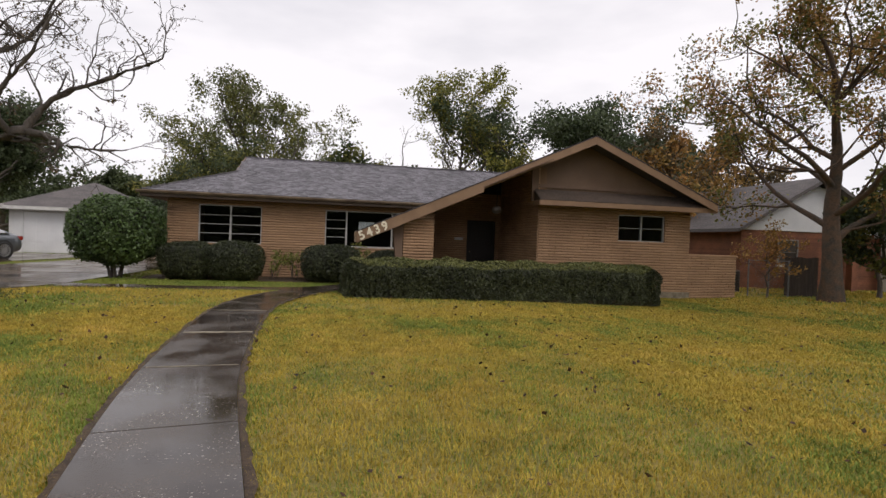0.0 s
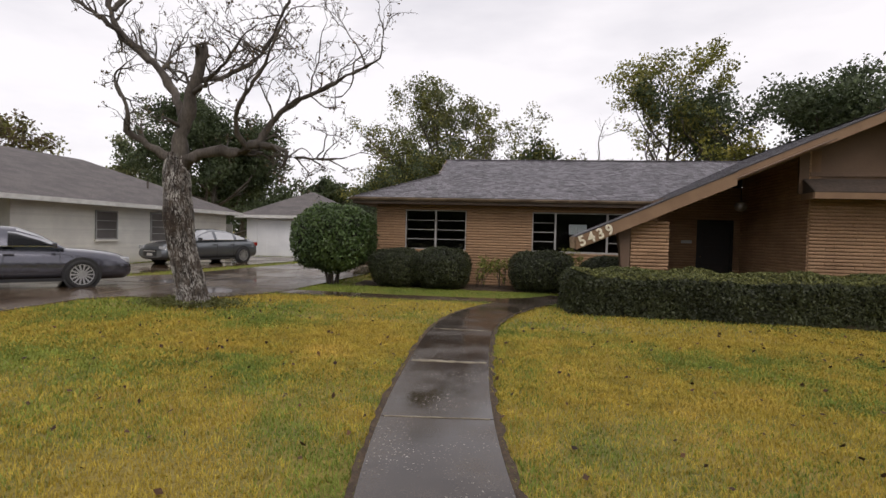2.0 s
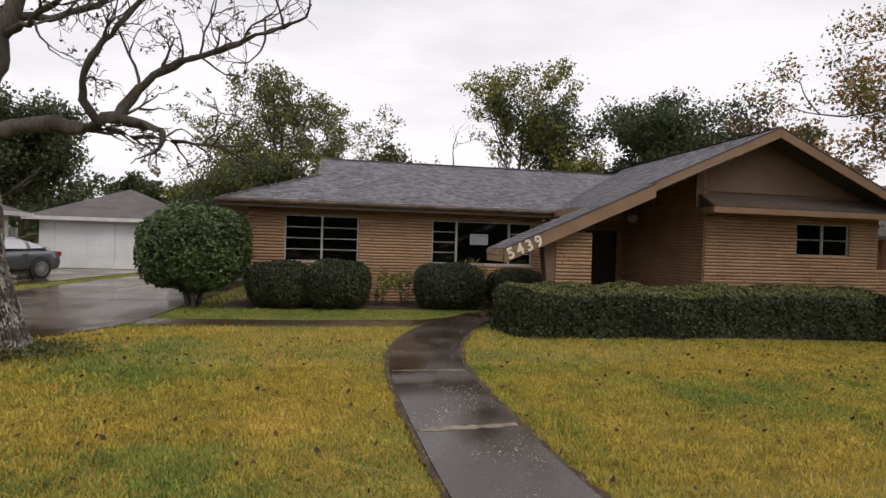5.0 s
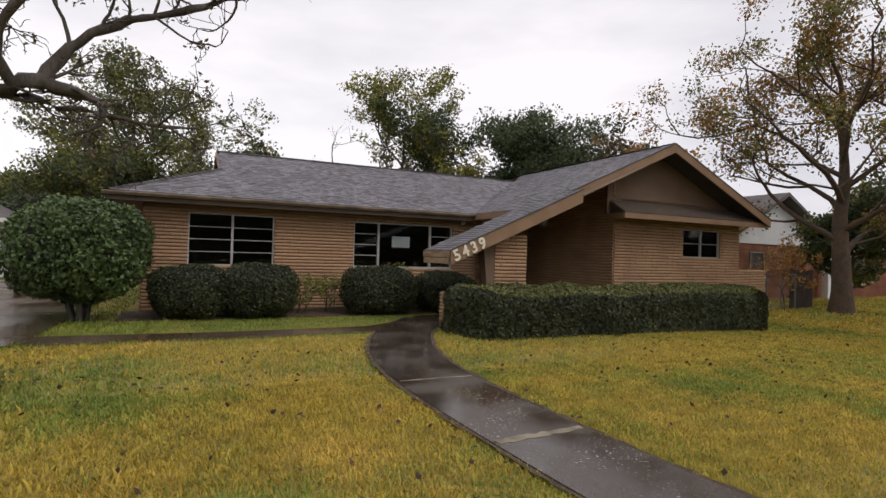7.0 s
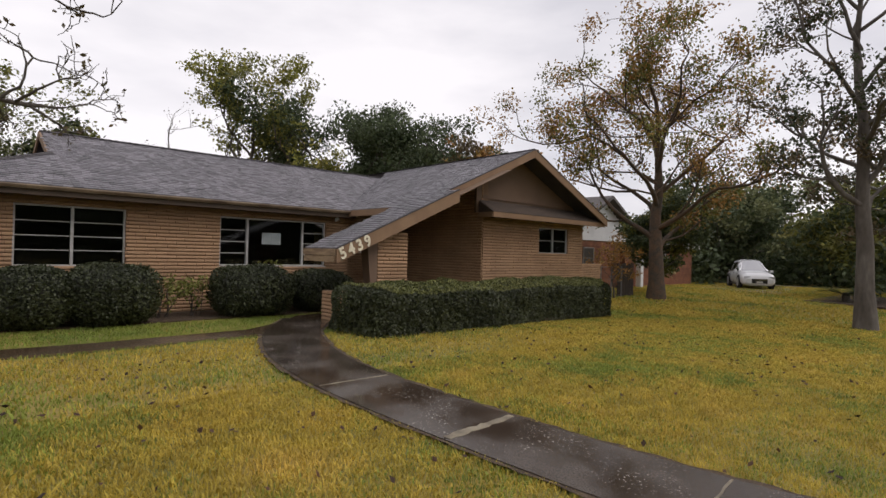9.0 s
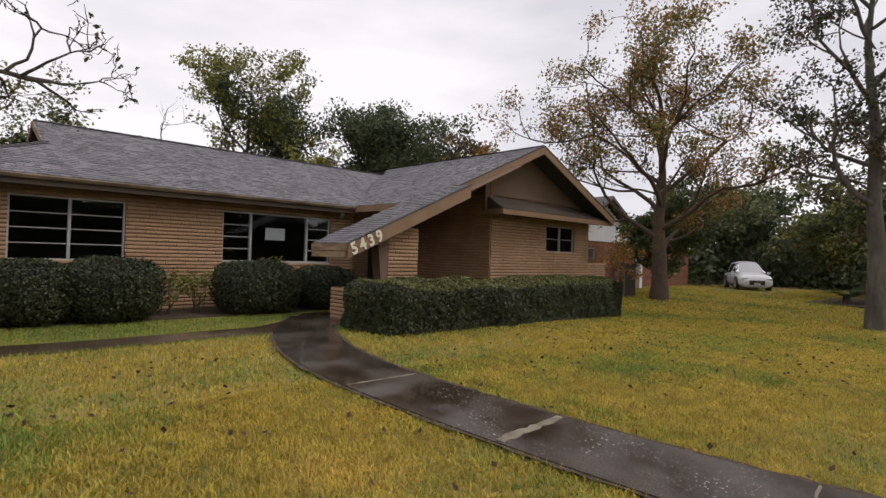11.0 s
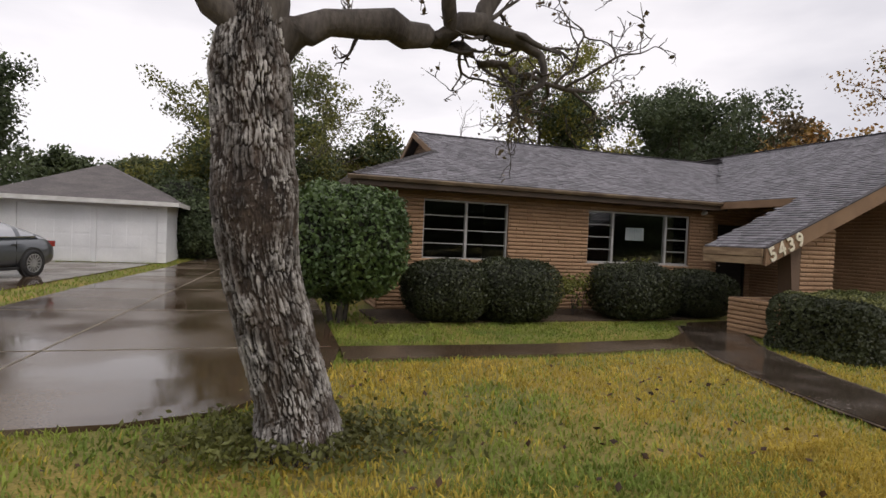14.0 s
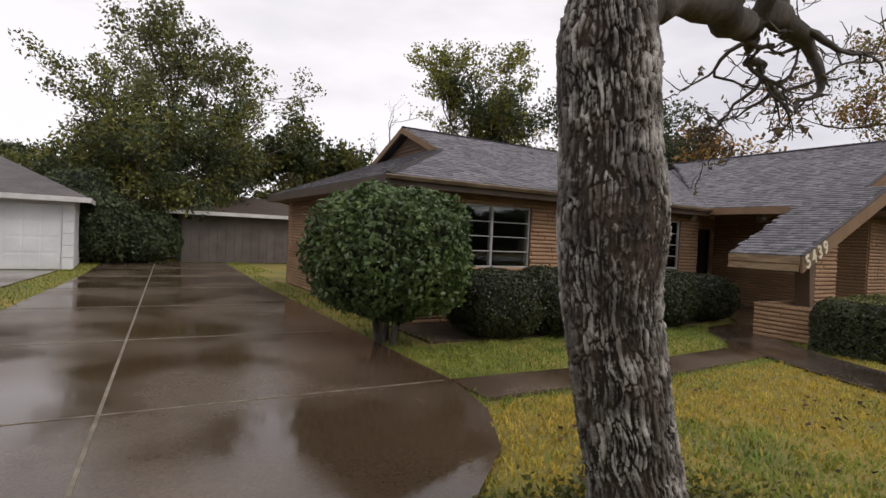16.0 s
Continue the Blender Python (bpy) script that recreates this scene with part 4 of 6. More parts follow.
    # ---- porch things ----
    pier = brick_wall("wall_pier", "tan brick pier with a slanted edge under the porch roof", (0.30, 15.4, 0), 0, 0.82, 0.0, 1.90)
    bm = bmesh.new()
    prism(bm, [(0.0, 1.70), (0.28, 1.72), (0.28, 0.0), (0.2, 0.0)], 15.36, 15.62)
    tagged(finish("wall_pier_brace", bm, M_GABLE), "dark slanted brace board beside the pier", "brace", kind="structure")
    plant = thing("planter", "low tan brick planter box beside the porch", "planter")
    for o, turn, ln in (((-0.72, 15.89, 0), 270, 1.25), ((-0.72, 14.67, 0), 0, 1.6)):
        w = brick_wall("planter_wall", "", o, turn, ln, 0.0, 0.62, thick=0.12, brick_w=0.33)
        for kk in ("category", "kind", "label"):
            if kk in w:
                del w[kk]
        w.parent = plant
    part("planter_wall_back", box_mesh(-0.57, 0.88, 15.77, 15.89, 0, 0.61), M_BRICK, plant)
    part("planter_soil", box_mesh(-0.59, 0.88, 14.80, 15.76, 0.0, 0.50), M_MULCH, plant)
    door = thing("door_1", "dark stained front door in the shaded porch", "door", kind="structure", at=(3.1, 20.0, 0))
    part("door_leaf", box_mesh(0.06, 1.0, 0.05, 0.10, 0.03, 2.06, bevel=0.004), M_DOOR, door)
    for r in range(3):
        part("door_panel", box_mesh(0.2, 0.86, 0.036, 0.049, 0.2 + r * 0.62, 0.7 + r * 0.62, bevel=0.01), M_DOOR, door)
    bm = bmesh.new()
    box(bm, 0.0, 0.055, 0.0, 0.12, 0, 2.12)
    box(bm, 1.005, 1.06, 0.0, 0.12, 0, 2.12)
    box(bm, 0.056, 1.004, 0.0, 0.12, 2.065, 2.12)
    part("door_frame", bm, M_DOOR, door)
    bm = bmesh.new()
    bmesh.ops.create_uvsphere(bm, u_segments=14, v_segments=8, radius=0.032, matrix=Matrix.Translation((0.13, 0.005, 1.0)))
    cyl(bm, 0.012, 0.012, 0.05, Matrix.Translation((0.13, 0.03, 1.0)) @ Matrix.Rotation(radians(90), 4, "X"), 10)
    part("door_handle", bm, M_CHROME, door, smooth=True)
    box_ = thing("mailbox", "small white metal wall mailbox beside the door", "mailbox", at=(2.65, 19.9, 1.40))
    part("body", box_mesh(0, 0.3, 0, 0.062, 0, 0.07, bevel=0.01), M_WHITE, box_)
    part("lid", box_mesh(-0.005, 0.305, -0.01, 0.062, 0.072, 0.09, bevel=0.006), M_WHITE, box_)
    lamp = thing("porch_lamp", "frosted globe lamp hanging from the porch ceiling", "lamp", at=(3.7, 18.3, 0))
    zc = wing_z(3.7) - 0.17
    bm = bmesh.new()
    cyl(bm, 0.012, 0.012, zc - 2.56, Matrix.Translation((0, 0, (zc + 2.56) / 2)), 8)
    cyl(bm, 0.06, 0.05, 0.03, Matrix.Translation((0, 0, zc - 0.015)), 14)
    part("stem", bm, M_BLACK, lamp)
    bm = bmesh.new()
    bmesh.ops.create_uvsphere(bm, u_segments=20, v_segments=12, radius=0.16, matrix=Matrix.Translation((0, 0, 2.44)) @ Matrix.Diagonal((1, 1, 0.85, 1)))
    part("shade", bm, M_LANTERN, lamp, smooth=True)
    spk = thing("eave_spotlight", "small white flood lamp under the inner eave corner", "lamp", at=(1.15, 18.5, 2.29))
    bm = bmesh.new()
    cyl(bm, 0.03, 0.055, 0.12, Matrix.Rotation(radians(60), 4, "X"), 14)
    part("shade", bm, M_WHITE, spk, smooth=True)
    bm = bmesh.new()
    cyl(bm, 0.012, 0.012, 0.09, Matrix.Translation((0, 0.02, 0.035)), 8)
    part("stem", bm, M_WHITE, spk)


# ---- shrubs ----
def shell_points(g, n, rx, ry, rz, power, wob, seed):
    """Points and normals on a lumpy rounded body centred on 0."""
    d = g.normal(0, 1, (n, 3))
    d /= np.linalg.norm(d, axis=1, keepdims=True)
    q = np.array([rx, ry, rz])
    r = (np.abs(d / q) ** power).sum(1) ** (-1 / power)
    lump = np.array([noise.noise((a * 2.3 + seed, b * 2.3, c * 2.3)) for a, b, c in d * r[:, None]])
    r = r * (1 + wob * lump)
    nm = np.sign(d) * np.abs(d * r[:, None] / q) ** (power - 1) / q
    nm /= np.maximum(np.linalg.norm(nm, axis=1, keepdims=True), 1e-6)
    return d * r[:, None], nm


def shrub(name, label, at, rx, ry, rz, leaf, seed, count, size, power=2.4, wob=0.12, lift=0.0, stems=0, category="shrub", top=None, turn=0.0):
    g = np.random.default_rng(seed)
    root = thing(name, label, category, at=at, turn=turn)
    centre = np.array([0, 0, rz + lift])
    # near-black solid core: shade behind the leaves is put into its colour
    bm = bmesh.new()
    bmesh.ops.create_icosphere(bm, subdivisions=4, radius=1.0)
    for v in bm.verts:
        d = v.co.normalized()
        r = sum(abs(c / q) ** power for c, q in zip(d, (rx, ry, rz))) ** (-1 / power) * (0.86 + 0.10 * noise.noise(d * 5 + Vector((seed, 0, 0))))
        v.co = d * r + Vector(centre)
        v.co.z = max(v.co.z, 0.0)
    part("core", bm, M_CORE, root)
    p, nm = shell_points(g, count, rx, ry, rz, power, wob, seed)
    depth = 1 - 0.16 * g.random((count, 1)) ** 2
    p = p * depth + centre + g.normal(0, size * 0.25, (count, 3))
    keep = p[:, 2] > 0.02
    p, nm = p[keep], nm[keep]
    hi = np.zeros(len(p), bool)
    if top is not None:
        hi = (nm[:, 2] > 0.55) & (g.random(len(p)) < 0.75)
        v, f = leaf_cards(g, p[hi] + [0, 0, size * 0.3], size, 0.6, nm[hi], 0.9)
        tagged(raw("top_foliage", v, f, top, root), "paler leaves on top")
    v, f = leaf_cards(g, p[~hi], size, 0.6, nm[~hi], 0.8)
    raw("foliage", v, f, leaf, root)
    if stems:
        rng = random.Random(seed)
        store, tips = [[], []], []
        for i in range(stems):
            a = 2 * math.pi * i / stems
            tube(store, [(0.12 * math.cos(a), 0.12 * math.sin(a), -0.05), (0.2 * math.cos(a) + rng.uniform(-0.05, 0.05), 0.2 * math.sin(a), 0.3), (0.45 * math.cos(a), 0.45 * math.sin(a), lift + 0.35)], [0.05, 0.04, 0.025], 7)
        build(store, "stem", M_BARK, root)
    return root


def sprig(at, height, seed):
    root = thing("young_shrub", "thin leggy shrub with sparse yellow-green leaves", "shrub", group="leggy shrubs by the wall", at=at)
    rng = random.Random(seed)
    store, tips = [[], []], []
    for i in range(7):
        grow(rng, store, tips, (rng.uniform(-0.12, 0.12), rng.uniform(-0.1, 0.1), -0.02), (rng.gauss(0, 0.25), rng.gauss(0, 0.25), 1), height * 0.6, 0.009, 1, 0.12, 0.1, (2, 3), 0.7, 0.6, 0.5, 4, 4)
    build(store, "stem", M_TWIG, root)
    v, f = leaf_quads(seed, [tuple(t) for t in tips], 11, 0.13, 0.075)
    raw("foliage", v, f, M_SPRIG, root)


def clipped_hedge():
    """A long boxy hedge with rounded shoulders and an uneven, leafy skin."""
    hx, hy, h, rnd = 4.05, 0.75, 0.98, 0.32
    root = thing("hedge", "long clipped dark green boxy hedge with paler top", "hedge", at=(2.75, 14.1, -0.14), turn=1.5)
    g = np.random.default_rng(11)
    n = 80000
    area = np.array([2 * hx * h, 2 * hx * h, 2 * hy * h, 2 * hy * h, 4 * hx * hy])
    side = g.choice(5, n, p=area / area.sum())
    u, w = g.uniform(-1, 1, n), g.uniform(-1, 1, n)
    p = np.zeros((n, 3))
    for k, (fx, fy, fz) in enumerate(((u * hx, -hy + 0 * u, (w + 1) / 2 * h), (u * hx, hy + 0 * u, (w + 1) / 2 * h), (-hx + 0 * u, u * hy, (w + 1) / 2 * h), (hx + 0 * u, u * hy, (w + 1) / 2 * h), (u * hx, w * hy, h + 0 * u))):
        m = side == k
        p[m] = np.stack([fx, fy, fz], 1)[m]

    def soften(q):
        inner = np.stack([np.clip(q[:, 0], -hx + rnd * 1.9, hx - rnd * 1.9), np.clip(q[:, 1], -hy + rnd, hy - rnd), np.minimum(q[:, 2], h - rnd)], 1)
        d = q - inner
        nm = d / np.maximum(np.linalg.norm(d, axis=1, keepdims=True), 1e-6)
        return inner, nm

    inner, nm = soften(p)
    lump = np.array([noise.noise((a * 1.5, b * 1.5, c * 1.5)) * 0.10 + noise.noise((a * 6, b * 6, c * 6)) * 0.05 for a, b, c in p])
    ext = rnd * (1 + 0.9 * nm[:, 0:1] ** 2)
    p = inner + nm * (ext + lump[:, None] - 0.05 * g.random((n, 1)) ** 2)
    p[:, 1] += 0.10 * np.sin(p[:, 0] * 0.9)
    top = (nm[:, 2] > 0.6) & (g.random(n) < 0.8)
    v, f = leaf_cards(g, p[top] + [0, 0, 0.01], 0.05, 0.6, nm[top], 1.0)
    tagged(raw("top_foliage", v, f, M_HEDGETOP, root), "paler leaves on top")
    keep = ~top & (p[:, 2] > 0.03)
    v, f = leaf_cards(g, p[keep], 0.055, 0.6, nm[keep], 0.8)
    raw("foliage", v, f, M_HEDGE, root)
    # solid core, coloured near-black for the shade inside the hedge
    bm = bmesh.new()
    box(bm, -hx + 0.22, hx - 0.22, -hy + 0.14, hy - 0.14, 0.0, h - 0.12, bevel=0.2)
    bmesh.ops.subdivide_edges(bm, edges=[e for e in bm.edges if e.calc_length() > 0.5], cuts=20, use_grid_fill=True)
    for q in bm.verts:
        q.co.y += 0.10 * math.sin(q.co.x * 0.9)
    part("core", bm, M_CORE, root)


def build_shrubs():
    clipped_hedge()
    shrub("round_shrub", "large round glossy green shrub on short stems", (-7.5, 17.45, 0), 1.16, 1.1, 0.94, M_BIGBUSH, 21, 16000, 0.09, power=2.4, wob=0.16, lift=0.36, stems=5)
    for i, (x, y, rx, rz) in enumerate(((-5.6, 17.45, 0.76, 0.52), (-4.32, 17.35, 0.78, 0.55), (-1.6, 17.45, 0.88, 0.54), (0.2, 17.7, 0.78, 0.48))):
        shrub("clipped_shrub", "clipped mounded dark green shrub under the windows", (x, y, 0), rx, 0.75, rz, M_HEDGE, 31 + i, 15000, 0.055, power=3.0, wob=0.09, category="shrub")["group"] = "clipped shrubs along the front wall"
    for i, (x, y, rx, rz) in enumerate(((-11.6, 34.6, 1.3, 1.35), (-9.9, 35.0, 1.1, 1.0), (-12.4, 36.9, 1.5, 1.9))):
        shrub("back_shrub", "dark loose evergreen shrub at the end of the driveway", (x, y, 0), rx, 0.9, rz, M_OAK, 61 + i, 7000, 0.16, power=2.2, wob=0.25)["group"] = "shrubs by the back fence"
    for i, (x, y, hh) in enumerate(((-3.3, 17.8, 0.95), (-2.72, 17.8, 0.9), (-0.75, 18.15, 1.2))):
        sprig((x, y, 0), hh, 51 + i)


# ---- the bare street tree on the lawn ----
def bark_trunk(parent, pts, radii, seg=320, rows=500):
    """A furrowed trunk: long broken plates stand proud of deep furrows."""
    ctl = smooth_line(pts, 0.05)
    s = np.linspace(0, len(ctl) - 1, rows)
    mid = np.stack([np.interp(s, np.arange(len(ctl)), ctl[:, k]) for k in range(3)], 1)
    rad = np.interp(np.linspace(0, 1, rows), np.linspace(0, 1, len(radii)), radii)
    V = np.zeros((rows, seg, 3), np.float32)
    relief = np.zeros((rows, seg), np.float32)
    turn = [(math.cos(2 * math.pi * k / seg), math.sin(2 * math.pi * k / seg), 2 * math.pi * k / seg) for k in range(seg)]
    for i in range(rows):
        z = float(mid[i, 2])
        for k, (ca, sa, a) in enumerate(turn):
            q = Vector((ca * 0.23, sa * 0.23, z))
            wob = noise.noise(q * 5.0) * 0.9
            w = Vector((q.x * 44 + wob * 0.9, q.y * 44 - wob * 0.9, z * 6.0 + noise.noise(q * 9) * 1.0))
            d = noise.voronoi(w)[0]
            knot = math.exp(-((z - 1.62) / 0.24) ** 2) * max(0.0, math.cos(a + 1.7)) ** 3
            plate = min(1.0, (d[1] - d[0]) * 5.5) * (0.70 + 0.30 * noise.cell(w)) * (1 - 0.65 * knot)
            rough = noise.noise(Vector((q.x * 75, q.y * 75, z * 28))) * 0.8 + noise.noise(q * 120) * 0.5
            lobes = 0.05 * math.sin(2 * a + 0.6 + 0.5 * z) + 0.03 * math.sin(5 * a - z)
            swell = 0.05 * math.exp(-((z - 1.72) / 0.28) ** 2) * max(0.0, math.cos(a + 1.7))
            flare = 0.22 * max(0.0, 1 - z / 0.40) ** 2 * (1 + 0.5 * math.sin(4 * a + 0.5))
            r = rad[i] * (1 + lobes + flare) + swell + 0.030 * (plate - 0.5) + 0.008 * rough
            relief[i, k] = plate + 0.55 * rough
            V[i, k] = (mid[i, 0] + ca * r, mid[i, 1] + sa * r, z)
    i, k = np.meshgrid(np.arange(rows - 1), np.arange(seg), indexing="ij")
    f = np.stack([i * seg + k, i * seg + (k + 1) % seg, (i + 1) * seg + (k + 1) % seg, (i + 1) * seg + k], -1).reshape(-1, 4)
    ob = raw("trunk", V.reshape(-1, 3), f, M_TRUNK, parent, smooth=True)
    # stored relief also drives colour: furrows are painted dark where shade falls
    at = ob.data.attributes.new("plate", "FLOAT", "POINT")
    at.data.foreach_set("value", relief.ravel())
    return ob


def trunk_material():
    """Dark bark with pale, lichened plates; furrow shade is put into the colour."""
    m = material("furrow_shaded_bark", (0.017, 0.012, 0.009), 0.95, (0.060, 0.042, 0.030), scale=9, fine=70, bump=0.6, spread=0.35, stretch=(1, 1, 0.4), dist=0.008)
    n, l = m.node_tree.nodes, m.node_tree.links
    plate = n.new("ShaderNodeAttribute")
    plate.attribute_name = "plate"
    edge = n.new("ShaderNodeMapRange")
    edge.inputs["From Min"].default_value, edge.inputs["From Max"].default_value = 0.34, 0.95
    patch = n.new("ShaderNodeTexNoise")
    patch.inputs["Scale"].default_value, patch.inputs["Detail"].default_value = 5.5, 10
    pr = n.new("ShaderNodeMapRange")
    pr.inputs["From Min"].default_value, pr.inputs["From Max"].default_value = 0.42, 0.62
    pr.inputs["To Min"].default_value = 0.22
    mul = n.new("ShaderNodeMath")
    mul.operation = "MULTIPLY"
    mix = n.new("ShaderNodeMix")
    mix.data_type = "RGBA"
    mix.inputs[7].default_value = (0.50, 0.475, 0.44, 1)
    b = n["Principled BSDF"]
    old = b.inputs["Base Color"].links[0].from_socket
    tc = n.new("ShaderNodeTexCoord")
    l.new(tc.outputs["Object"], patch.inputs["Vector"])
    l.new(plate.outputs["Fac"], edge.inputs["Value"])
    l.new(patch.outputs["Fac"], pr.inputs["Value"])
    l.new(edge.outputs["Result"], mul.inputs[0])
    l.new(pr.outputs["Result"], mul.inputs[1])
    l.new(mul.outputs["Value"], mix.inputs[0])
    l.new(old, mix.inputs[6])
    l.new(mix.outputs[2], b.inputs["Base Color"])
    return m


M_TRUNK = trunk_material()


def build_bare_tree():
    base = Vector((-8.46, 12.25, -0.03))
    root = thing("bare_tree", "leafless grey-barked tree with furrowed leaning trunk and broken top", "tree", at=tuple(base))
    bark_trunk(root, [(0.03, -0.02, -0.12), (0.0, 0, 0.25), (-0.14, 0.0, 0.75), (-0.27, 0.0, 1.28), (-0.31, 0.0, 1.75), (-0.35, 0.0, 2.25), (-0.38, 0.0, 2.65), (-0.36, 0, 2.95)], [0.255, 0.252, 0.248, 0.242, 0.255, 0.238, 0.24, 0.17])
    rng = random.Random(77)
    twigs, tips = [[], []], []

    def limb(pts, r0, r1, kids, klen, droop=0.0):
        store = [[], []]
        line = smooth_line(pts, 0.12)
        g = np.random.default_rng(int(r0 * 1000) + len(pts))
        line[1:-1] += g.normal(0, 0.012 + 0.05 * r0, (len(line) - 2, 3))
        n = len(line)
        rr = [r0 + (r1 - r0) * (i / (n - 1)) ** 0.8 + 0.012 * r0 / 0.1 * math.sin(i * 1.1) for i in range(n)]
        tube(store, [tuple(q) for q in line], rr, 12)
        build(store, "limb", M_BARK, root)
        kids = max(2, int(kids * 1.1))
        for k in range(kids):
            i = int(n * (0.18 + 0.8 * (k + rng.random()) / kids))
            i = min(i, n - 2)
            d = Vector(line[min(i + 1, n - 1)] - line[i]).normalized()
            out = (d * 0.5 + Vector((rng.gauss(0, 0.6), rng.gauss(0, 0.6), rng.gauss(0.25 - droop, 0.6)))).normalized()
            grow(rng, twigs, tips, line[i], out, klen * rng.uniform(0.4, 0.9), max(0.018, rr[i] * 0.42), 3, 0.24, 0.03 - droop * 0.2, (2, 3), 0.62, 0.68, 0.62, 5, 5)
        grow(rng, twigs, tips, line[-1], Vector(line[-1] - line[-2]), klen * 0.7, r1 * 0.9, 3, 0.24, 0.02, (2, 3), 0.62, 0.7, 0.6, 5, 5)

    # one limb level, then lifting; it forks
    limb([(-0.34, 0, 2.62), (-0.02, 0.0, 2.88), (0.40, 0.02, 2.99), (0.85, 0.05, 2.98), (1.30, 0.08, 3.14)], 0.125, 0.085, 3, 0.8)
    limb([(1.28, 0.08, 3.13), (1.50, 0.15, 3.55), (1.95, 0.1, 3.9), (2.7, 0.0, 4.2), (3.5, -0.1, 4.55)], 0.07, 0.024, 10, 0.95)
    limb([(0.88, 0.05, 2.97), (1.4, 0.3, 2.96), (2.0, 0.5, 2.92), (2.6, 0.7, 2.95)], 0.05, 0.018, 9, 0.7, 0.0)
    limb([(1.05, 0.08, 3.05), (0.95, -0.2, 3.4), (1.2, -0.5, 3.75), (1.7, -0.7, 4.3), (2.1, -0.8, 5.0)], 0.055, 0.018, 8, 0.85)
    # the middle leader, broken off, with side shoots
    limb([(-0.36, 0, 2.8), (-0.26, -0.02, 3.3), (-0.08, -0.03, 3.95), (0.06, -0.02, 4.4)], 0.16, 0.105, 2, 0.6)
    stub = [[], []]
    tube(stub, [(0.05, -0.02, 4.36), (0.12, -0.02, 4.65), (0.18, -0.02, 4.9), (0.20, -0.02, 4.96), (0.21, -0.03, 5.08)], [0.10, 0.095, 0.085, 0.06, 0.012], 12)
    tagged(build(stub, "broken_stub", M_BARK, root), "splintered end of the broken leader")
    limb([(0.05, -0.03, 4.3), (0.45, 0.3, 4.5), (1.05, 0.5, 4.95), (1.55, 0.4, 5.7), (1.9, 0.3, 6.4)], 0.055, 0.018, 10, 0.9)
    limb([(-0.02, -0.03, 4.05), (0.5, -0.4, 4.2), (0.95, -0.7, 4.35), (1.6, -1.0, 4.85)], 0.05, 0.016, 9, 0.85)
    # rising and spreading limbs
    limb([(-0.18, 0, 3.5), (-0.55, 0.1, 4.2), (-1.05, 0.1, 4.8), (-1.65, 0.0, 5.3), (-2.0, 0.1, 6.2), (-2.2, 0.1, 7.1)], 0.10, 0.035, 10, 1.0)
    limb([(-1.15, 0.1, 4.9), (-1.7, -0.2, 5.4), (-2.3, -0.3, 5.8), (-2.9, -0.4, 6.1), (-3.5, -0.6, 6.2)], 0.06, 0.02, 9, 0.95)
    limb([(-1.8, 0.05, 5.75), (-1.5, 0.3, 6.3), (-0.9, 0.5, 6.9), (-0.4, 0.6, 7.7)], 0.05, 0.018, 8, 0.95)
    limb([(-0.38, 0, 2.72), (-0.62, -0.1, 2.93), (-0.9, -0.25, 3.12), (-1.15, -0.35, 3.32), (-1.1, -0.45, 3.75), (-1.3, -0.5, 4.2)], 0.10, 0.025, 4, 0.7)
    limb([(-0.8, 0.1, 4.5), (-1.2, 0.8, 4.9), (-1.6, 1.5, 5.3), (-1.8, 2.2, 5.9)], 0.045, 0.018, 7, 0.85)
    tagged(build(twigs, "twigwork", M_TWIG, root), kind="stuff")
    keep = [tuple(t) for t in tips if rng.random() < 0.30]
    v, f = leaf_quads(9, keep, 2, 0.07, 0.06)
    tagged(raw("last_leaves", v, f, M_BROWN, root), "few withered brown leaves")
    # scrubby weeds round the foot
    g = np.random.default_rng(4)
    k = 2600
    a, r = g.uniform(0, 6.283, k), np.abs(g.normal(0, 0.32, k)) + 0.25
    p = np.stack([base.x + np.cos(a) * r * 1.3, base.y + np.sin(a) * r * 0.8, g.uniform(0.0, 0.09, k)], 1)
    v, f = leaf_cards(g, p, 0.06, 0.5)
    tagged(raw("weeds", v, f, M_SPRIG2), "low weeds round the foot of the bare tree", "weeds", kind="stuff")


M_SPRIG2 = leaf_material("weed_leaf", (0.09, 0.09, 0.03), (0.13, 0.14, 0.035))


# ---- cars ----
def interp(x, table):
    return float(np.interp(x, [t[0] for t in table], [t[1] for t in table]))


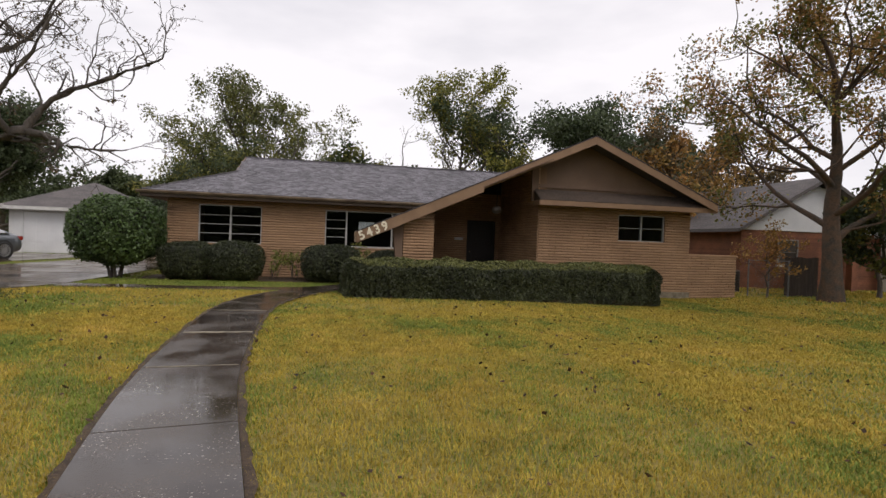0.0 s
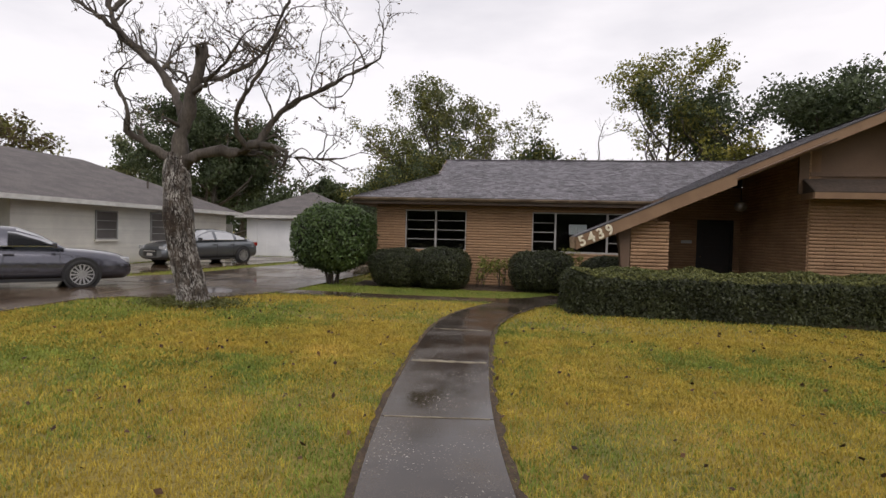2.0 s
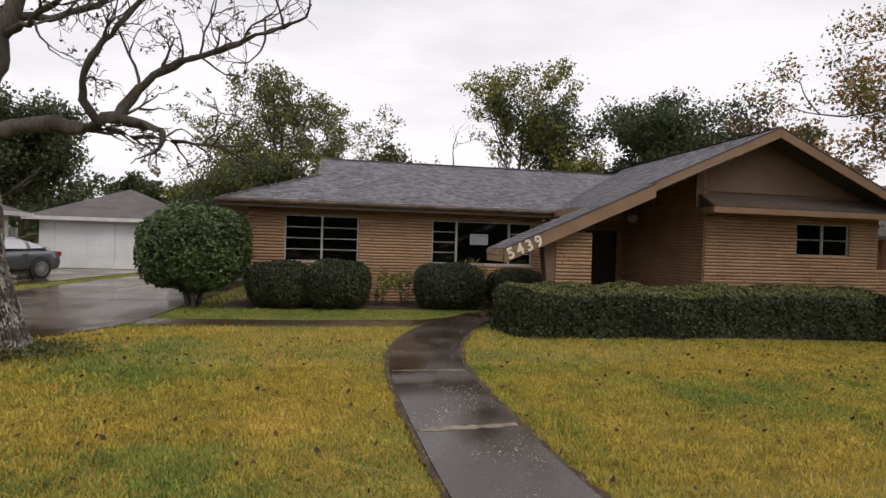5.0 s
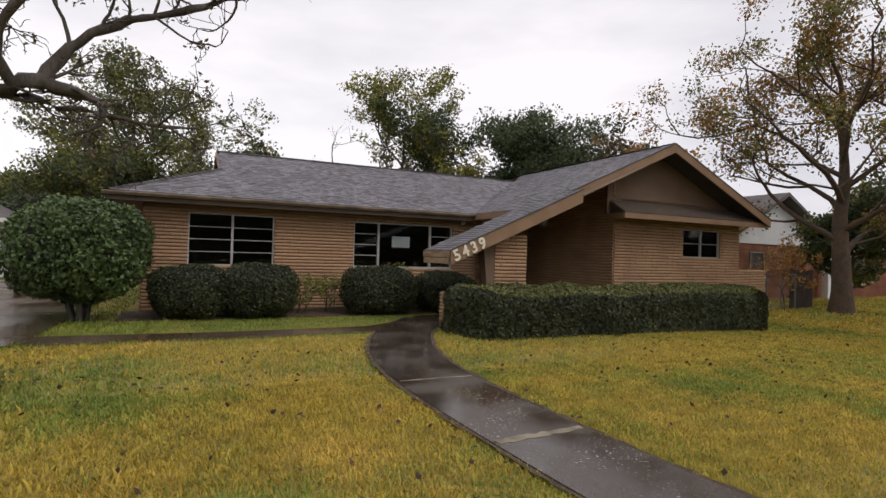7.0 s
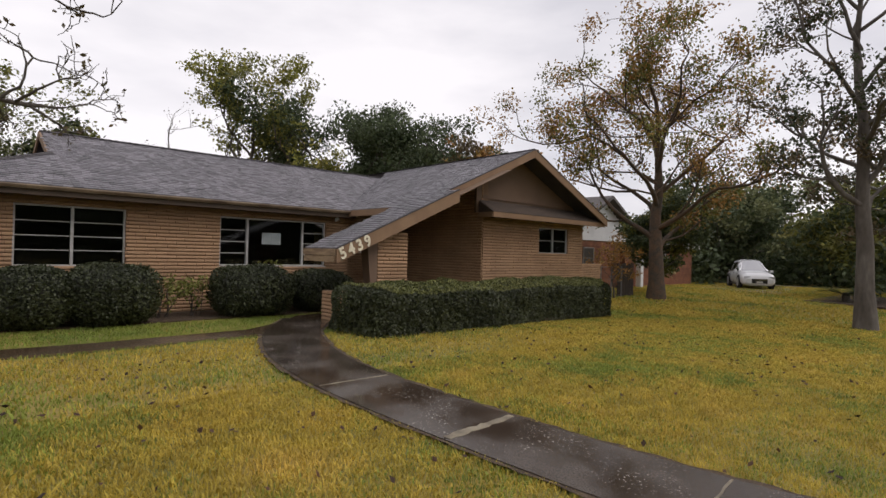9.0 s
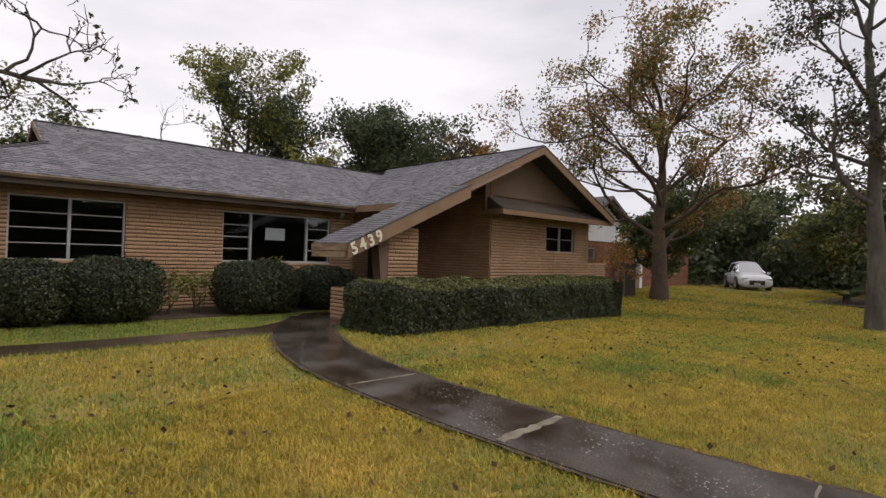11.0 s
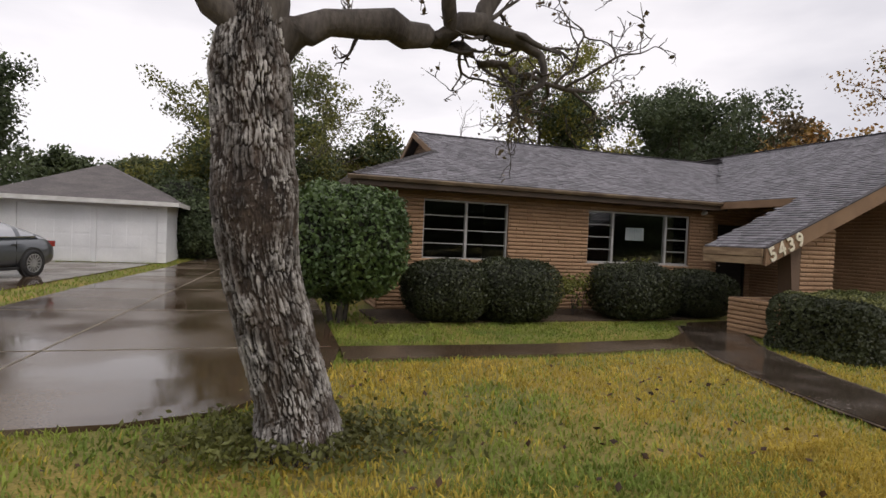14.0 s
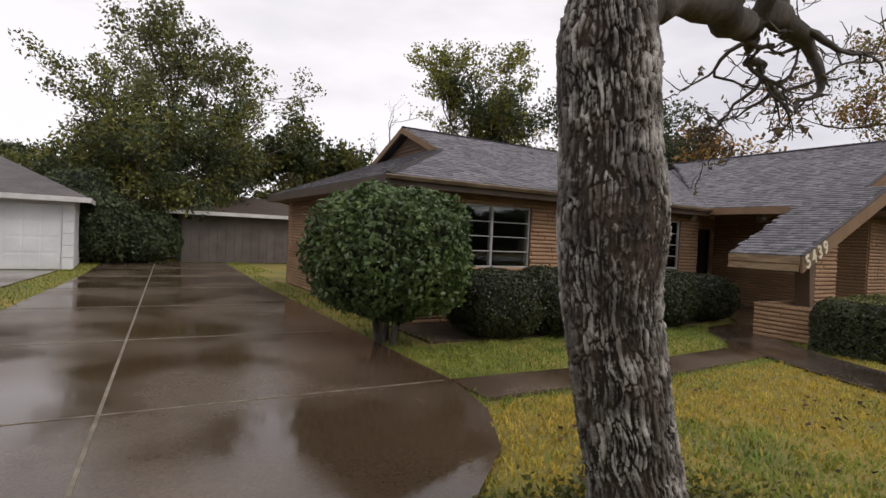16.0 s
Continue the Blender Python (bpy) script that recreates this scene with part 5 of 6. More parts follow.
def make_car(name, label, at, turn, paint, suv=False, length=4.85):
    """Nose to +x. Lofted body and cabin, wheels, lamps, mirrors, handles, bumpers."""
    root = thing(name, label, "car", at=at, turn=turn)
    L, W = length / 2, 0.90
    if suv:
        hood = [(-1, 0.80), (-0.97, 0.98), (-0.8, 1.05), (0.25, 1.08), (0.45, 1.04), (0.9, 0.92), (0.97, 0.78), (1, 0.6)]
        roof = [(-0.97, 1.0), (-0.90, 1.38), (-0.72, 1.66), (-0.2, 1.72), (0.1, 1.66), (0.44, 1.04)]
    else:
        hood = [(-1, 0.70), (-0.97, 0.92), (-0.85, 1.03), (-0.62, 1.04), (0.2, 0.98), (0.40, 0.97), (0.7, 0.90), (0.88, 0.83), (0.96, 0.74), (1, 0.60)]
        roof = [(-0.78, 1.02), (-0.60, 1.20), (-0.36, 1.39), (-0.08, 1.45), (0.08, 1.42), (0.25, 1.26), (0.44, 0.97)]
    wide = [(-1, 0.66), (-0.96, 0.80), (-0.85, 0.87), (-0.5, 0.9), (0.5, 0.9), (0.82, 0.88), (0.95, 0.82), (1, 0.70)]
    low = [(-1, 0.36), (-0.95, 0.24), (-0.8, 0.19), (0.8, 0.19), (0.95, 0.20), (1, 0.30)]
    stations = np.concatenate([np.linspace(-1, -0.9, 6), np.linspace(-0.86, 0.86, 30), np.linspace(0.9, 1, 6)])
    ang = np.radians(np.linspace(-90, 270, 37)[:-1])
    V = []
    for s in stations:
        zt, zb, w = interp(s, hood), interp(s, low), interp(s, wide)
        for a in ang:
            ca, sa = math.cos(a), math.sin(a)
            yy = w * math.copysign(abs(ca) ** 0.38, ca)
            zz = (zt + zb) / 2 + (zt - zb) / 2 * math.copysign(abs(sa) ** 0.62, sa)
            hgt = (zz - zb) / max(zt - zb, 0.01)
            yy *= 1 - 0.07 * max(0, hgt - 0.55) - 0.05 * max(0, 0.3 - hgt)
            V.append((s * L, yy, zz))
    n, m = len(stations), len(ang)
    F = [(i * m + k, i * m + (k + 1) % m, (i + 1) * m + (k + 1) % m, (i + 1) * m + k) for i in range(n - 1) for k in range(m)]
    axle = (0.575 * L, -0.60 * L)
    body = raw("body", V, F, paint, root, smooth=True)
    for i in (0, n - 1):
        caps = bmesh.new()
        caps.faces.new([caps.verts.new(V[i * m + k]) for k in range(m)])
        part("bumper", caps, paint, root)
    # cabin
    x0, x1 = roof[0][0], roof[-1][0]
    us = np.linspace(x0, x1, 41)
    vs = np.linspace(0, 1, 21)
    grid = np.zeros((41, 21, 3))
    for i, u in enumerate(us):
        zr, zb = interp(u, roof), interp(u, hood) - 0.02
        top = max(zr - zb, 0.0)
        for j, v in enumerate(vs):
            a = math.pi * v
            yb = 0.80
            yt = yb - 0.20 * min(1.0, top / 0.45)
            c, s_ = math.cos(a), math.sin(a)
            k = abs(s_) ** 0.55
            half = yb + (yt - yb) * k
            grid[i, j] = (u * L, half * math.copysign(abs(c) ** 0.42, c), zb + top * k)
    paint_f, glass_f = [], []
    pil = (-0.30, -0.245) if not suv else (-0.34, -0.29)
    roof_band = (roof[2][0], roof[4][0]) if not suv else (roof[2][0], roof[4][0])
    for i in range(40):
        for j in range(20):
            u, v = (us[i] + us[i + 1]) / 2, (vs[j] + vs[j + 1]) / 2
            side = v < 0.24 or v > 0.76
            vv = min(v, 1 - v)
            f = (i * 21 + j, (i + 1) * 21 + j, (i + 1) * 21 + j + 1, i * 21 + j + 1)
            if side:
                g_ = 0.02 < vv < 0.20 and x0 + 0.12 < u < x1 - 0.09 and not (pil[0] * 0 - 0.045 < u < 0.0 + 0.005) and not (pil[0] - 0.16 < u < pil[0] - 0.10)
                (glass_f if g_ else paint_f).append(f)
            else:
                g_ = (u > roof_band[1] or u < roof_band[0]) and 0.27 < v < 0.73
                (glass_f if g_ else paint_f).append(f)
    gv = grid.reshape(-1, 3)
    raw("cabin", gv, paint_f, paint, root, smooth=True)
    gl = raw("glazing", gv, glass_f, M_CARGLASS, root, smooth=True)
    tagged(gl, "tinted car windows")
    for sx in (-0.30, 0.02):
        for sy in (-0.38, 0.38):
            bm = bmesh.new()
            box(bm, sx * L - 0.1, sx * L + 0.08, sy - 0.24, sy + 0.24, 0.6, 1.12, bevel=0.05)
            box(bm, sx * L - 0.06, sx * L + 0.04, sy - 0.12, sy + 0.12, 1.10, 1.28, bevel=0.03)
            part("seat", bm, M_BLACK, root)
    # window chrome line
    for sy in (-1, 1):
        bm = bmesh.new()
        box(bm, (x0 + 0.12) * L, (x1 - 0.08) * L, sy * 0.815 - 0.006, sy * 0.815 + 0.006, 0.985, 1.003)
        part("window_trim", bm, M_CHROME, root, "thin chrome window line")
        for hx in (0.02, -0.36):
            part("door_handle", box_mesh(hx * L - 0.10, hx * L + 0.10, sy * 0.895 - 0.02, sy * 0.895 + 0.02, 0.80, 0.83, bevel=0.01), paint, root)
        for dx in (-0.02, -0.32 - 0.06, 0.40):
            part("door_seam", box_mesh(dx * L - 0.004, dx * L + 0.004, sy * 0.893 - 0.006, sy * 0.893 + 0.006, 0.30, 0.90), M_BLACK, root)
        bm = bmesh.new()
        box(bm, 0.335 * L, 0.335 * L + 0.1, sy * 0.96 - 0.09, sy * 0.96 + 0.09, 0.96, 1.09, bevel=0.03)
        mir = part("mirror", bm, paint, root)
        part("headlamp", box_mesh(0.90 * L, 0.985 * L, sy * 0.62 - 0.15, sy * 0.62 + 0.15, 0.61, 0.74, bevel=0.03), M_LAMP, root, "clear headlamp")
        part("tail_lamp", box_mesh(-0.985 * L, -0.90 * L, sy * 0.66 - 0.14, sy * 0.66 + 0.14, 0.74, 0.90, bevel=0.03), M_REDLENS, root, "red tail lamp")
        part("sill", box_mesh(-0.42 * L, 0.42 * L, sy * 0.86 - 0.03, sy * 0.86 + 0.03, 0.19, 0.26, bevel=0.01), M_BLACK, root)
    part("grille", box_mesh(0.97 * L, 1.006 * L, -0.40, 0.40, 0.34, 0.60, bevel=0.008), M_BLACK, root)
    part("grille_bar", box_mesh(1.0 * L, 1.010 * L, -0.35, 0.35, 0.53, 0.56, bevel=0.003), M_CHROME, root)
    part("number_plate", box_mesh(1.0 * L, 1.012 * L, -0.16, 0.16, 0.36, 0.46), M_WHITE, root)
    R = 0.37 if suv else 0.34
    for ax in axle:
        for sy in (-1, 1):
            c = Vector((ax, sy * 0.828, R))
            rot = Matrix.Rotation(radians(90), 4, "X")
            bm = bmesh.new()
            cyl(bm, R + 0.055, R + 0.055, 0.10, Matrix.Translation((ax, sy * 0.852, R + 0.01)) @ rot, 32)
            part("wheel_arch", bm, M_BLACK, root)
            wheel = new("wheel")
            wheel.parent = root
            wheel.location = c
            bm = bmesh.new()
            seg = 36
            prof = [(R * 0.70, -0.11), (R * 0.93, -0.11), (R, -0.075), (R, 0.075), (R * 0.93, 0.11), (R * 0.70, 0.11)]
            rings = []
            for k in range(seg):
                t = 2 * math.pi * k / seg
                rings.append([bm.verts.new((r * math.cos(t), yy, r * math.sin(t))) for r, yy in prof])
            for k in range(seg):
                a, b = rings[k], rings[(k + 1) % seg]
                for q in range(6):
                    bm.faces.new((a[q], b[q], b[(q + 1) % 6], a[(q + 1) % 6]))
            part("tyre", bm, M_TYRE, wheel, smooth=True)
            bm = bmesh.new()
            face = sy * 0.095
            cyl(bm, R * 0.69, R * 0.69, 0.02, Matrix.Translation((0, sy * 0.02, 0)) @ rot, 32)
            part("brake_disc", bm, M_BLACK, wheel)
            bm = bmesh.new()
            for k in range(14):
                t = 2 * math.pi * k / 14
                bx = bmesh.ops.create_cube(bm, size=1.0, matrix=Matrix.Rotation(t, 4, "Y") @ Matrix.Translation((R * 0.40, face, 0)) @ Matrix.Diagonal((R * 0.56, 0.025, 0.035, 1)))
            cyl(bm, R * 0.18, R * 0.15, 0.04, Matrix.Translation((0, face, 0)) @ rot, 20)
            prof = [(R * 0.66, -0.02), (R * 0.71, -0.02), (R * 0.71, 0.02), (R * 0.66, 0.02)]
            rings = [[bm.verts.new((r * math.cos(2 * math.pi * k / seg), face + yy, r * math.sin(2 * math.pi * k / seg))) for r, yy in prof] for k in range(seg)]
            for k in range(seg):
                a, b = rings[k], rings[(k + 1) % seg]
                for q in range(4):
                    bm.faces.new((a[q], b[q], b[(q + 1) % 4], a[(q + 1) % 4]))
            part("rim", bm, M_RIM, wheel, "bright alloy spokes")
    return root


# ---- neighbouring houses ----
def hip_roof(parent, x0, x1, y0, y1, z, rise, over=0.5, mat=None):
    x0, x1, y0, y1 = x0 - over, x1 + over, y0 - over, y1 + over
    bm = bmesh.new()
    w, d = x1 - x0, y1 - y0
    h = min(w, d) / 2
    if w >= d:
        a, b = (x0 + h, (y0 + y1) / 2), (x1 - h, (y0 + y1) / 2)
    else:
        a, b = ((x0 + x1) / 2, y0 + h), ((x0 + x1) / 2, y1 - h)
    if (a[0] - b[0]) ** 2 + (a[1] - b[1]) ** 2 < 0.01:
        b = (b[0] + 0.2, b[1])
    zt = z + h * rise
    lo = [bm.verts.new(p) for p in ((x0, y0, z), (x1, y0, z), (x1, y1, z), (x0, y1, z))]
    ra, rb = bm.verts.new((*a, zt)), bm.verts.new((*b, zt))
    if w >= d:
        fs = ((lo[0], lo[1], rb, ra), (lo[1], lo[2], rb), (lo[2], lo[3], ra, rb), (lo[3], lo[0], ra))
    else:
        fs = ((lo[0], lo[1], ra), (lo[1], lo[2], rb, ra), (lo[2], lo[3], rb), (lo[3], lo[0], ra, rb))
    for f in fs:
        bm.faces.new(f)
    bm.faces.new(lo[::-1])
    part("roof", bm, mat or M_FARSHINGLE, parent)
    bm = bmesh.new()
    for a_ in ((x0 - 0.03, x1 + 0.03, y0 - 0.03, y0, z - 0.14, z + 0.02), (x0 - 0.03, x1 + 0.03, y1, y1 + 0.03, z - 0.14, z + 0.02), (x0 - 0.03, x0, y0, y1, z - 0.14, z + 0.02), (x1, x1 + 0.03, y0, y1, z - 0.14, z + 0.02)):
        box(bm, *a_)
    part("fascia", bm, M_WHITE, parent)


def far_window(parent, x, y0, y1, z0, z1, bars=2, axis="x", glass=None):
    """A window on a wall at x (facing +x), or at y (facing -y) with axis 'y'."""
    def b(a0, a1, d0, d1, za, zb):
        return box_mesh(x + d0, x + d1, a0, a1, za, zb) if axis == "x" else box_mesh(a0, a1, x - d1, x - d0, za, zb)
    win = part("window", b(y0, y1, 0.004, 0.012, z0, z1), M_DARKPANE, parent)
    for a0, a1, za, zb in ((y0 - 0.05, y0, z0 - 0.05, z1 + 0.05), (y1, y1 + 0.05, z0 - 0.05, z1 + 0.05), (y0, y1, z1, z1 + 0.05), (y0, y1, z0 - 0.05, z0)):
        part("frame", b(a0, a1, 0.0, 0.05, za, zb), M_ALU, win)
    for k in range(1, bars + 1):
        z = z0 + (z1 - z0) * k / (bars + 1)
        part("glazing_bar", b(y0, y1, 0.013, 0.03, z - 0.012, z + 0.012), M_ALU, win)
    part("sill", b(y0 - 0.1, y1 + 0.1, 0.0, 0.09, z0 - 0.12, z0 - 0.052), M_WHITEBRICK, win)


M_DARKPANE = material("dark_far_pane", (0.085, 0.07, 0.06), 0.3, (0.06, 0.05, 0.045), scale=1.5, bump=0, coat=0.5)


def build_neighbours():
    # white house beyond the second driveway: front porch set back at its near end
    h = thing("white_house", "low white painted brick house with a grey hipped roof", "house")
    bm = bmesh.new()
    box(bm, -27, -17.9, 17.2, 29.5, 0, 2.35)
    box(bm, -27, -20.2, 13.6, 17.19, 0, 2.35)
    part("wall", bm, M_WHITEBRICK, h)
    bm = bmesh.new()
    for r in range(23):
        z = 0.08 + r * 0.098
        box(bm, -17.898, -17.885, 17.2, 29.5, z, z + 0.085)
    tagged(part("coursing", bm, M_WHITEBRICK, h), kind="stuff")
    hip_roof(h, -27, -17.9, 13.6, 29.5, 2.35, 0.42, 0.6)
    for yy in (13.7, 15.9):
        part("porch_post", box_mesh(-17.75, -17.6, yy, yy + 0.14, 0, 2.22, bevel=0.01), M_WHITE, h)
    part("porch_floor", box_mesh(-20.19, -17.6, 13.6, 17.19, -0.02, 0.14, bevel=0.01), M_PATCH, h)
    far_window(h, -17.885, 20.6, 21.6, 1.0, 2.0)
    far_window(h, -17.885, 23.6, 25.0, 0.9, 2.05, 3)
    far_window(h, -20.2, 13.9, 14.5, 0.8, 2.0, 3)
    part("door", box_mesh(-20.198, -20.15, 15.3, 16.2, 0.145, 2.1, bevel=0.008), M_DOOR, h)
    bm = bmesh.new()
    for i in range(4):
        box(bm, -20.195, -20.17, 14.62 + i * 0.15, 14.72 + i * 0.15, 1.55, 1.85)
    part("number_marks", bm, M_BLACK, h, "dark house digits too small to read")
    bm = bmesh.new()
    cyl(bm, 0.05, 0.05, 0.5, Matrix.Translation((-19.5, 25.5, 3.35)), 10)
    part("vent_pipe", bm, M_GREYWALL, h)
    # long eave wing joining towards the garage
    ext = thing("white_wall_fence", "white board fence between house and garage", "fence")
    for i in range(14):
        part("board", box_mesh(-20.2 + i * 0.16, -20.06 + i * 0.16, 30.3, 30.33, 0.0, 1.75), M_WHITE, ext)
    part("rail", box_mesh(-20.2, -17.96, 30.334, 30.38, 1.2, 1.3), M_WHITE, ext)
    # detached double garage
    g = thing("white_garage", "white detached garage with two panelled doors and hipped roof", "garage")
    gy, x0, x1, zt = 31.0, -17.5, -12.15, 2.28
    bm = bmesh.new()
    for xa, xb, za, zb in cells(x1 - x0, 0.0, zt, [(0.62, 2.94, 0, 2.05), (3.06, 5.06, 0, 2.05)]):
        box(bm, x0 + xa, x0 + xb, gy, gy + 0.15, za, zb)
    box(bm, x0, x0 + 0.15, gy + 0.151, gy + 6, 0, zt)
    box(bm, x1 - 0.15, x1, gy + 0.151, gy + 6, 0, zt)
    box(bm, x0 + 0.151, x1 - 0.151, gy + 5.85, gy + 6, 0, zt)
    part("wall", bm, M_WHITEWALL, g)
    for k in range(6):
        part("corner_block", box_mesh(x1 - 0.28, x1 + 0.03, gy - 0.03, gy - 0.001, 0.02 + k * 0.38, 0.37 + k * 0.38, bevel=0.012), M_WHITEWALL, g)
    for a, b in ((0.62, 2.94), (3.06, 5.06)):
        door = part("garage_door", box_mesh(x0 + a + 0.01, x0 + b - 0.01, gy + 0.05, gy + 0.09, 0.01, 2.04), M_WHITEWALL, g)
        for r in range(4):
            for c in range(4):
                w = (b - a - 0.1) / 4
                part("panel", box_mesh(x0 + a + 0.05 + c * w + 0.03, x0 + a + 0.05 + (c + 1) * w - 0.03, gy + 0.038, gy + 0.049, 0.06 + r * 0.5, 0.48 + r * 0.5, bevel=0.005), M_WHITEWALL, door)
    hip_roof(g, x0, x1, gy, gy + 6, zt, 0.50, 0.45)
    # the low grey outbuilding at the end of the driveway
    o = thing("grey_outbuilding", "low weathered grey outbuilding with a shallow brown roof", "shed")
    bm = bmesh.new()
    for k in range(18):
        part("board", box_mesh(-8.6 + k * 0.36, -8.25 + k * 0.36, 36.0, 36.05, 0, 2.15), M_GREYWALL, o)
    box(bm, -8.6, -2.1, 36.06, 41, 0, 2.15)
    part("wall", bm, M_GREYWALL, o)
    hip_roof(o, -8.6, -2.1, 36.0, 41, 2.2, 0.3, 0.5, M_BROWNROOF)
    # dark board fence across the back left
    fe = thing("board_fence", "dark weathered board fence behind the driveway", "fence", group="board fences")
    for i in range(30):
        part("board", box_mesh(-12.5 + i * 0.11, -12.4 + i * 0.11, 35.9, 35.93, 0.02, 1.75 + 0.03 * math.sin(i * 7)), M_FENCE, fe)
    part("rail", box_mesh(-12.5, -9.2, 35.935, 35.98, 0.5, 0.6), M_FENCE, fe)
    # brick house on the other side
    r = thing("brick_house", "red brick house with a white sided gable and grey roof", "house")
    z0 = -0.2
    bm = bmesh.new()
    box(bm, 15.2, 30, 21.0, 32, z0, 2.3)
    part("wall", bm, M_REDBRICK, r)
    bm = bmesh.new()
    for k in range(25):
        z = z0 + 0.02 + k * 0.098
        box(bm, 15.18, 30.0, 20.985, 20.998, z, z + 0.082)
        box(bm, 15.185, 15.198, 21.0, 32, z, z + 0.082)
    tagged(part("coursing", bm, M_REDBRICK, r), kind="stuff")
    for x0, x1, zz in ((15.0, 22.6, 2.3),):
        bm = bmesh.new()
        prism(bm, [(x0 + 0.2, zz), (x1 - 0.2, zz), ((x0 + x1) / 2, zz + 2.05)], 20.95, 21.2)
        part("gable", bm, M_WHITEWALL, r, "white lapped siding gable")
        bm = bmesh.new()
        for k in range(12):
            z = zz + 0.02 + k * 0.16
            w = (zz + 2.0 - z) / 2.05 * (x1 - x0 - 0.4) / 2
            if w > 0.1:
                box(bm, (x0 + x1) / 2 - w, (x0 + x1) / 2 + w, 20.93, 20.948, z, z + 0.14)
        part("siding", bm, M_WHITEWALL, r)
        bm = bmesh.new()
        c = (x0 + x1) / 2
        prism(bm, [(x0 - 0.4, zz - 0.12), (c, zz + 2.22), (x1 + 0.4, zz - 0.12), (x1 + 0.4, zz + 0.02), (c, zz + 2.38), (x0 - 0.4, zz + 0.02)], 20.4, 31)
        part("roof", bm, M_FARSHINGLE, r)
    hip_roof(r, 22.4, 30, 21.2, 32, 2.3, 0.45, 0.5)
    far_window(r, 20.98, 17.0, 17.9, 0.9, 1.9, 1, "y")
    far_window(r, 20.98, 24.6, 26.0, 0.6, 1.9, 2, "y")
    for xx in (20.2, 22.0):
        part("porch_post", box_mesh(xx, xx + 0.3, 20.45, 20.75, z0, 2.2, bevel=0.01), M_REDBRICK if xx < 21 else M_WHITEWALL, r)
    # dark gate and wire fence
    gt = thing("board_gate", "dark weathered board fence panel beside the autumn tree", "fence", group="board fences")
    for i in range(10):
        part("board", box_mesh(14.05 + i * 0.135, 14.175 + i * 0.135, 17.4, 17.43, -0.19, 1.22 + 0.02 * math.sin(i * 5)), M_FENCE, gt)
    part("rail", box_mesh(14.05, 15.4, 17.435, 17.48, 0.2, 0.28), M_FENCE, gt)
    part("rail", box_mesh(14.05, 15.4, 17.435, 17.48, 0.85, 0.93), M_FENCE, gt)
    wf = thing("wire_fence", "low galvanised chain-link fence beside the garden wall", "fence")
    for xx in (12.4, 13.2, 14.0):
        bm = bmesh.new()
        cyl(bm, 0.025, 0.025, 1.3, Matrix.Translation((xx, 17.2, 0.45)), 10)
        part("post", bm, M_WIRE, wf)
    bm = bmesh.new()
    for i in range(24):
        for s in (-1, 1):
            xm = 12.4 + i * 0.07
            cyl(bm, 0.0025, 0.0025, 1.55, Matrix.Translation((xm, 17.2, 0.42)) @ Matrix.Rotation(s * radians(42), 4, "Y"), 4)
    bmesh.ops.delete(bm, geom=[v for v in bm.verts if v.co.x < 12.3 or v.co.x > 14.1], context="VERTS")
    part("mesh_wire", bm, M_WIRE, wf)
    part("rail", box_mesh(12.4, 14.0, 17.185, 17.215, 1.06, 1.09), M_WIRE, wf)
    # air conditioner by the brick wall
    ac = thing("air_conditioner", "dark grey outdoor air conditioner by the brick wall", "air conditioner", at=(13.1, 19.2, -0.2))
    part("case", box_mesh(-0.35, 0.35, -0.35, 0.35, 0.06, 0.85, bevel=0.03), M_GREYWALL, ac)
    bm = bmesh.new()
    for k in range(12):
        box(bm, -0.32, 0.32, -0.362, -0.352, 0.12 + k * 0.058, 0.145 + k * 0.058)
    part("louvre", bm, M_BLACK, ac)
    part("base", box_mesh(-0.4, 0.4, -0.4, 0.4, 0, 0.058), M_PATCH, ac)





